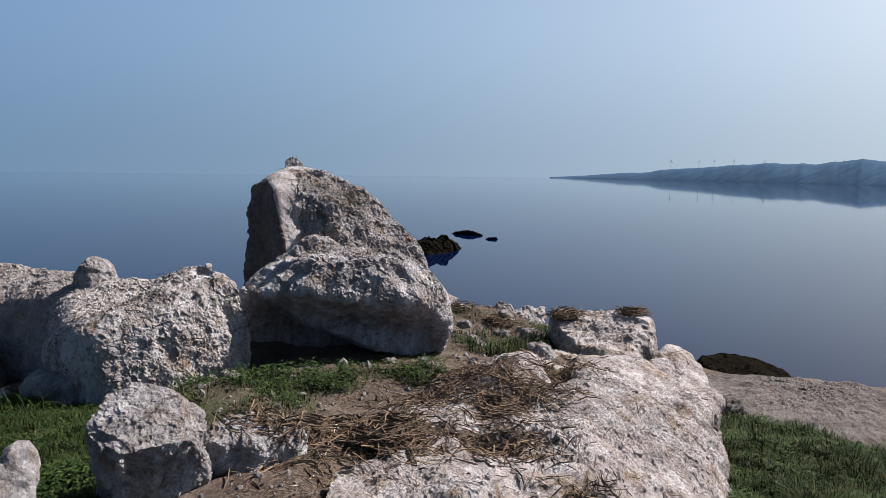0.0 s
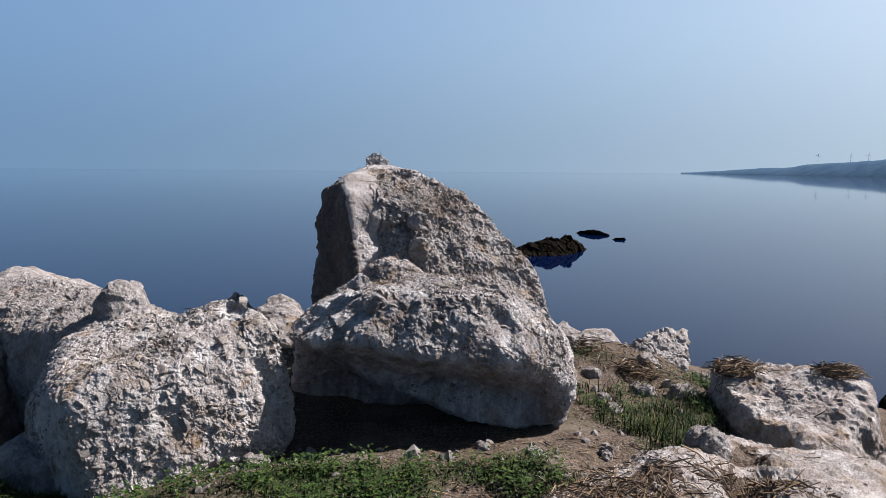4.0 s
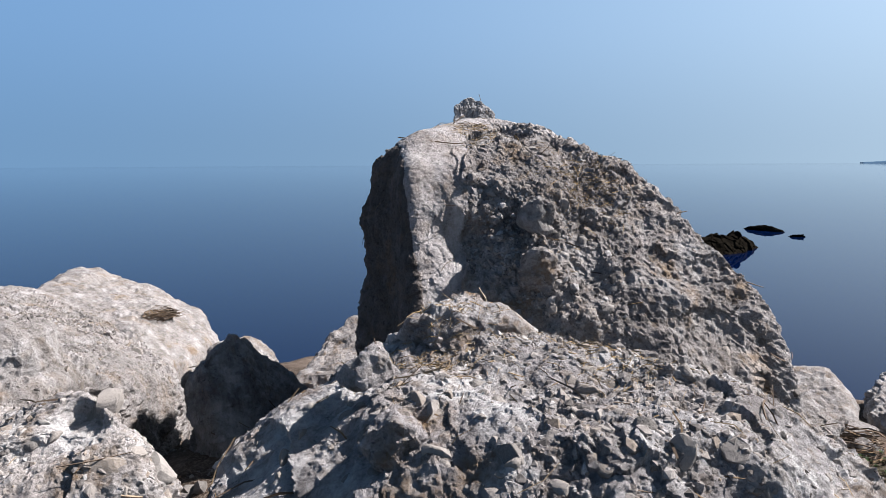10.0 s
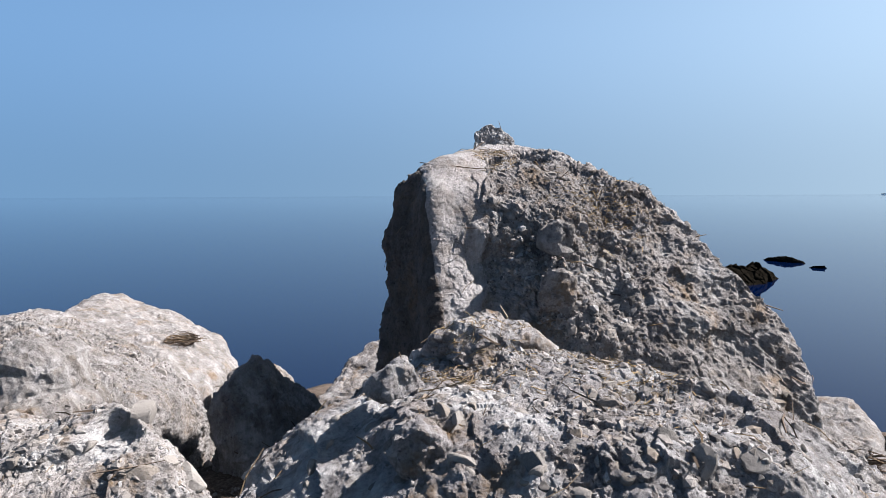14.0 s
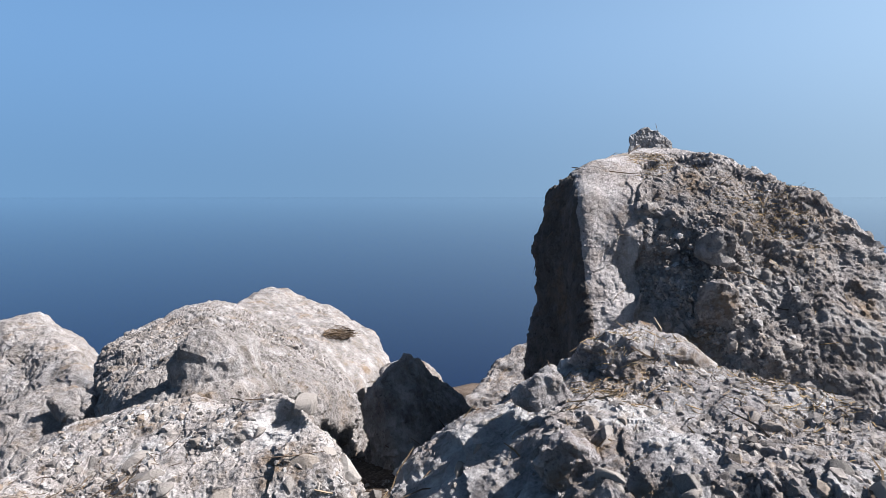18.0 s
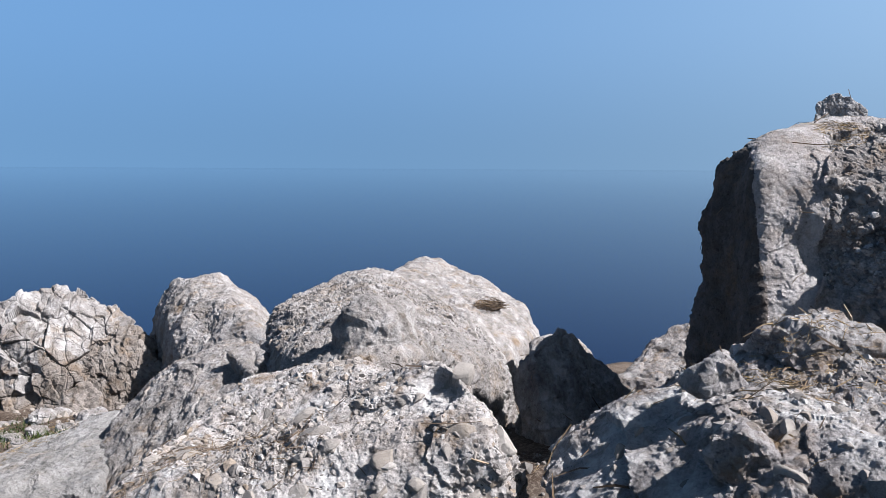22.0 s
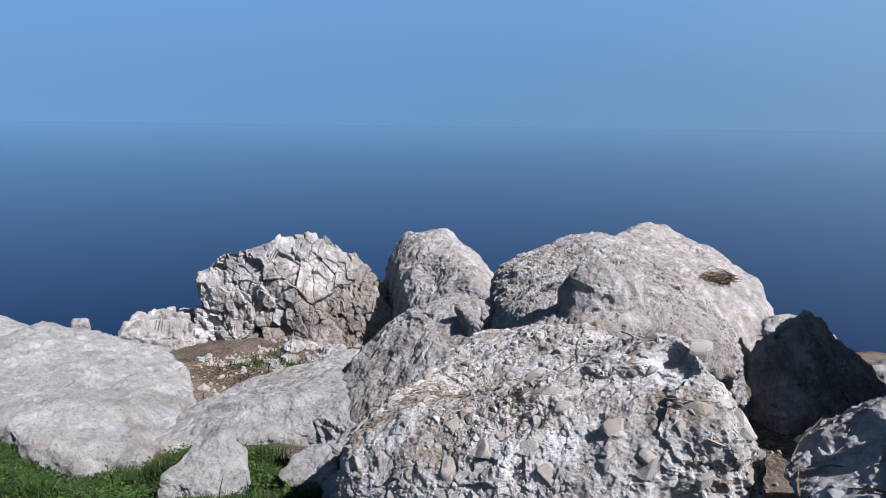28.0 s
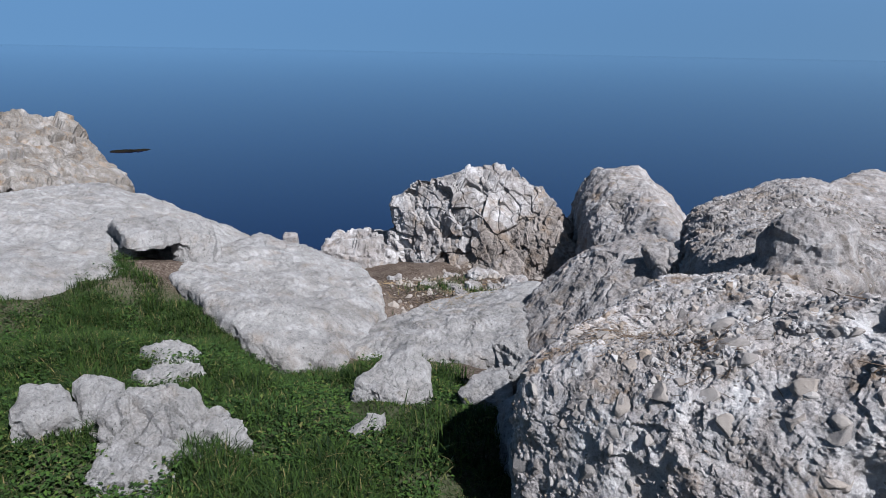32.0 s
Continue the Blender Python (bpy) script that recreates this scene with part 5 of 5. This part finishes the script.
def turbine_meshes():
    m, n, l, b = shader("haze_tinted_tower_paint", 0.6)
    # white towers, toned blue-grey to put the distance haze into the paint
    b.inputs["Base Color"].default_value = (0.28, 0.33, 0.375, 1)
    out = []
    bm = bmesh.new()
    bmesh.ops.create_cone(bm, cap_ends=True, segments=12, radius1=0.8, radius2=0.45, depth=46, matrix=Matrix.Translation((0, 0, 23)))
    out.append(("tower", bm, Matrix()))
    bm = bmesh.new()
    bmesh.ops.create_cone(bm, cap_ends=True, segments=10, radius1=1.4, radius2=1.0, depth=5, matrix=pose(0, 0, 46, 90, 0, 0))
    out.append(("nacelle", bm, Matrix()))
    for k in range(3):
        bm = bmesh.new()
        bmesh.ops.create_cone(bm, cap_ends=True, segments=6, radius1=1.1, radius2=0.25, depth=20, matrix=Matrix.Translation((0, 0, 10.5)) @ Matrix.Diagonal((1, 0.3, 1, 1)))
        out.append(("blade", bm, pose(0, -2.6, 46) @ pose(0, 0, 0, 0, 120 * k + 17, 0)))
    made = []
    for name, bm, at in out:
        bmesh.ops.transform(bm, matrix=at, verts=bm.verts)
        me = bpy.data.meshes.new(name)
        bm.to_mesh(me)
        bm.free()
        me.materials.append(m)
        made.append((name, me))
    return made


def turbine(x, y, z):
    ob = new("wind_turbine", None)
    ob.location, ob.rotation_euler, ob.scale = (x, y, z), (0, 0, radians(-40)), (0.5, 0.5, 0.5)
    for name, me in turbine_meshes():
        new(name, me).parent = ob
    return tagged(ob, "slender white wind turbine tinted with haze on the coast", "wind turbine", "turbines on the far coast")


first = turbine(1728, 1931, 42)
for a in (39.8, 42.9, 44.3, 46.4, 51.5):
    q = copy_thing(first, pose(2590 * math.sin(radians(a)), 2590 * math.cos(radians(a)), 44, 0, 0, -40 + 9 * math.sin(a * 40)))


# ---- stones bedded in the rock faces ----
def gravel_material():
    m, n, l, b = shader("mixed_gravel", 0.92)
    g = n.new("ShaderNodeNewGeometry")
    col = ramp(n, l, g.outputs["Random Per Island"], [(0.0, (0.055, 0.052, 0.052)), (0.3, (0.14, 0.132, 0.130)), (0.6, (0.20, 0.19, 0.186)), (0.78, (0.155, 0.128, 0.105)), (0.92, (0.23, 0.226, 0.228)), (1.0, (0.28, 0.28, 0.285))])
    k = n.new("ShaderNodeMix")
    k.data_type, k.blend_type = "RGBA", "MULTIPLY"
    k.inputs[0].default_value = 0.7
    l.new(col, k.inputs[6]), l.new(ramp(n, l, noise_at(n, l, 50, 5, 0.75), [(0.36, grey(0.4)), (0.5, grey(1.0)), (0.64, grey(1.4))]), k.inputs[7])
    l.new(k.outputs[2], b.inputs["Base Color"])
    bumped(n, l, b, [(noise_at(n, l, 90, 5, 0.75), 0.7, 0.006)])
    return m


GRAVEL = gravel_material()


def gravel(ob, count, small, large, seed, keep):
    """Small angular stones and chips that roughen the face of a rock, in drifts."""
    v, nrm = SURFACE[ob.name]
    r = np.random.RandomState(seed)
    i = r.randint(0, len(v), count * 12)
    at, up = v[i] + np.array(ob.location), nrm[i]
    drift = np.clip(0.1 + 2.2 * fbm(at, 0.6, 3, seed), 0.03, 1)
    i = i[keep(at[:, 0], at[:, 1], at[:, 2], up.T) & (r.rand(len(i)) < drift)][:count]
    n = len(i)
    v0, f0 = sphere(1)
    size = np.minimum(large, small * np.exp(np.abs(r.normal(0, 0.65, n))))
    axes = np.linalg.qr(r.normal(size=(n, 3, 3)))[0]
    shape = v0[None] * r.uniform(0.45, 1.0, (n, 1, 3)) * (1 + 0.3 * r.uniform(-1, 1, (n, len(v0), 1)))
    pts = np.einsum("nij,nkj->nki", axes, shape) * size[:, None, None] + (v[i] + nrm[i] * size[:, None] * -0.42)[:, None]
    f = (f0[None] + (np.arange(n) * len(v0))[:, None, None]).reshape(-1, 3)
    new("gravel", mesh_of("gravel", pts.reshape(-1, 3), f, GRAVEL, False)).parent = ob


rocks = bpy.data.objects
gravel(rocks["near_boulder"], 6500, 0.012, 0.055, 1, lambda x, y, z, q: (z > 6.0) & (q[1] < 0.6) & (q[2] > -0.4))
gravel(rocks["big_boulder"], 5000, 0.011, 0.05, 2, lambda x, y, z, q: (z > 6.4) & (q[1] < 0.7) & (q[2] > -0.2))
gravel(rocks["pointed_rock"], 3200, 0.013, 0.05, 3, lambda x, y, z, q: (z > 7.0) & (z < 9.4) & (q[1] < 0.3) & (x > 0.22))
gravel(rocks["hump_rock"], 3500, 0.014, 0.06, 4, lambda x, y, z, q: (z > 6.3) & (q[1] < 0.6) & (q[2] > 0))
gravel(rocks["outcrop_rock"], 2200, 0.010, 0.035, 5, lambda x, y, z, q: (z > 5.6) & (q[2] > 0.2))
stud(rocks["near_boulder"], 290, 0.032, 0.14, 1, lambda x, y, z, q: z > 6.2 and q[1] < 0.5 and q[2] > -0.3)
stud(rocks["big_boulder"], 280, 0.026, 0.09, 2, lambda x, y, z, q: z > 6.6 and q[1] < 0.6 and q[2] > -0.1)
stud(rocks["pointed_rock"], 240, 0.03, 0.09, 3, lambda x, y, z, q: 7.0 < z < 9.4 and q[1] < 0.2 and x > 0.25)
stud(rocks["hump_rock"], 150, 0.03, 0.11, 4, lambda x, y, z, q: z > 6.3 and q[1] < 0.6 and q[2] > -0.1)
stud(rocks["outcrop_rock"], 120, 0.03, 0.12, 5, lambda x, y, z, q: z > 5.4 and q[1] < 0.6 and q[2] > 0.1)


def cobble(ob, x, y, z, wide, thick, high, turn, tilt):
    """One large stone bedded in a rock face, nearest to a place on it."""
    v, nrm = SURFACE[ob.name]
    i = int(((v + np.array(ob.location) - (x, y, z)) ** 2).sum(1).argmin())
    st = new("cobble", STONE_MESHES[i % 8])
    st.parent = ob
    st.matrix_basis = Matrix.Translation(Vector(v[i]) - Vector(nrm[i]) * thick * 0.6) @ pose(0, 0, 0, 0, tilt, turn) @ Matrix.Diagonal((0.85 * wide, thick, 0.85 * high, 1))


for row in [(0.95, 2.74, 7.85, 0.08, 0.08, 0.15, 10, 0), (0.82, 2.8, 7.8, 0.1, 0.08, 0.07, 40, 0), (-0.02, 2.85, 7.8, 0.16, 0.06, 0.12, 5, 25), (0.45, 2.8, 7.85, 0.11, 0.06, 0.08, 0, 35), (1.6, 2.7, 7.6, 0.1, 0.07, 0.09, 20, 10),
            (-0.4, 3.0, 7.6, 0.12, 0.08, 0.09, 0, 0), (0.2, 3.3, 7.95, 0.1, 0.1, 0.06, 30, 0), (2.1, 3.0, 7.2, 0.12, 0.08, 0.08, 40, 20)]:
    cobble(rocks["big_boulder"], *row)
for row in [(-1.58, 3.2, 7.55, 0.17, 0.07, 0.14, 20, 20), (-2.05, 3.7, 7.85, 0.16, 0.13, 0.12, 0, 0), (-1.82, 3.55, 7.85, 0.13, 0.11, 0.13, 30, 0), (-2.45, 3.5, 7.6, 0.11, 0.09, 0.08, 60, 0), (-1.6, 2.85, 7.1, 0.13, 0.08, 0.12, 10, 40),
            (-2.2, 2.7, 7.1, 0.12, 0.08, 0.07, 0, 20), (-2.7, 2.5, 6.9, 0.1, 0.06, 0.09, 30, 0), (-1.9, 2.9, 7.3, 0.09, 0.08, 0.11, 0, 0), (-2.3, 3.3, 7.5, 0.12, 0.1, 0.08, 20, 0), (-1.45, 3.05, 7.3, 0.08, 0.08, 0.12, 0, 10),
            (-1.75, 2.6, 6.6, 0.14, 0.08, 0.1, 0, 30), (-3.0, 3.0, 7.2, 0.09, 0.08, 0.06, 0, 0)]:
    cobble(rocks["near_boulder"], *row)
for row in [(-4.9, 6.4, 7.0, 0.2, 0.15, 0.13, 20, 0), (-3.3, 4.8, 7.3, 0.16, 0.12, 0.12, 0, 0), (-5.4, 7.6, 7.0, 0.18, 0.15, 0.12, 50, 0), (-4.0, 7.0, 7.1, 0.16, 0.14, 0.1, 0, 10)]:
    cobble(rocks["hump_rock"], *row)
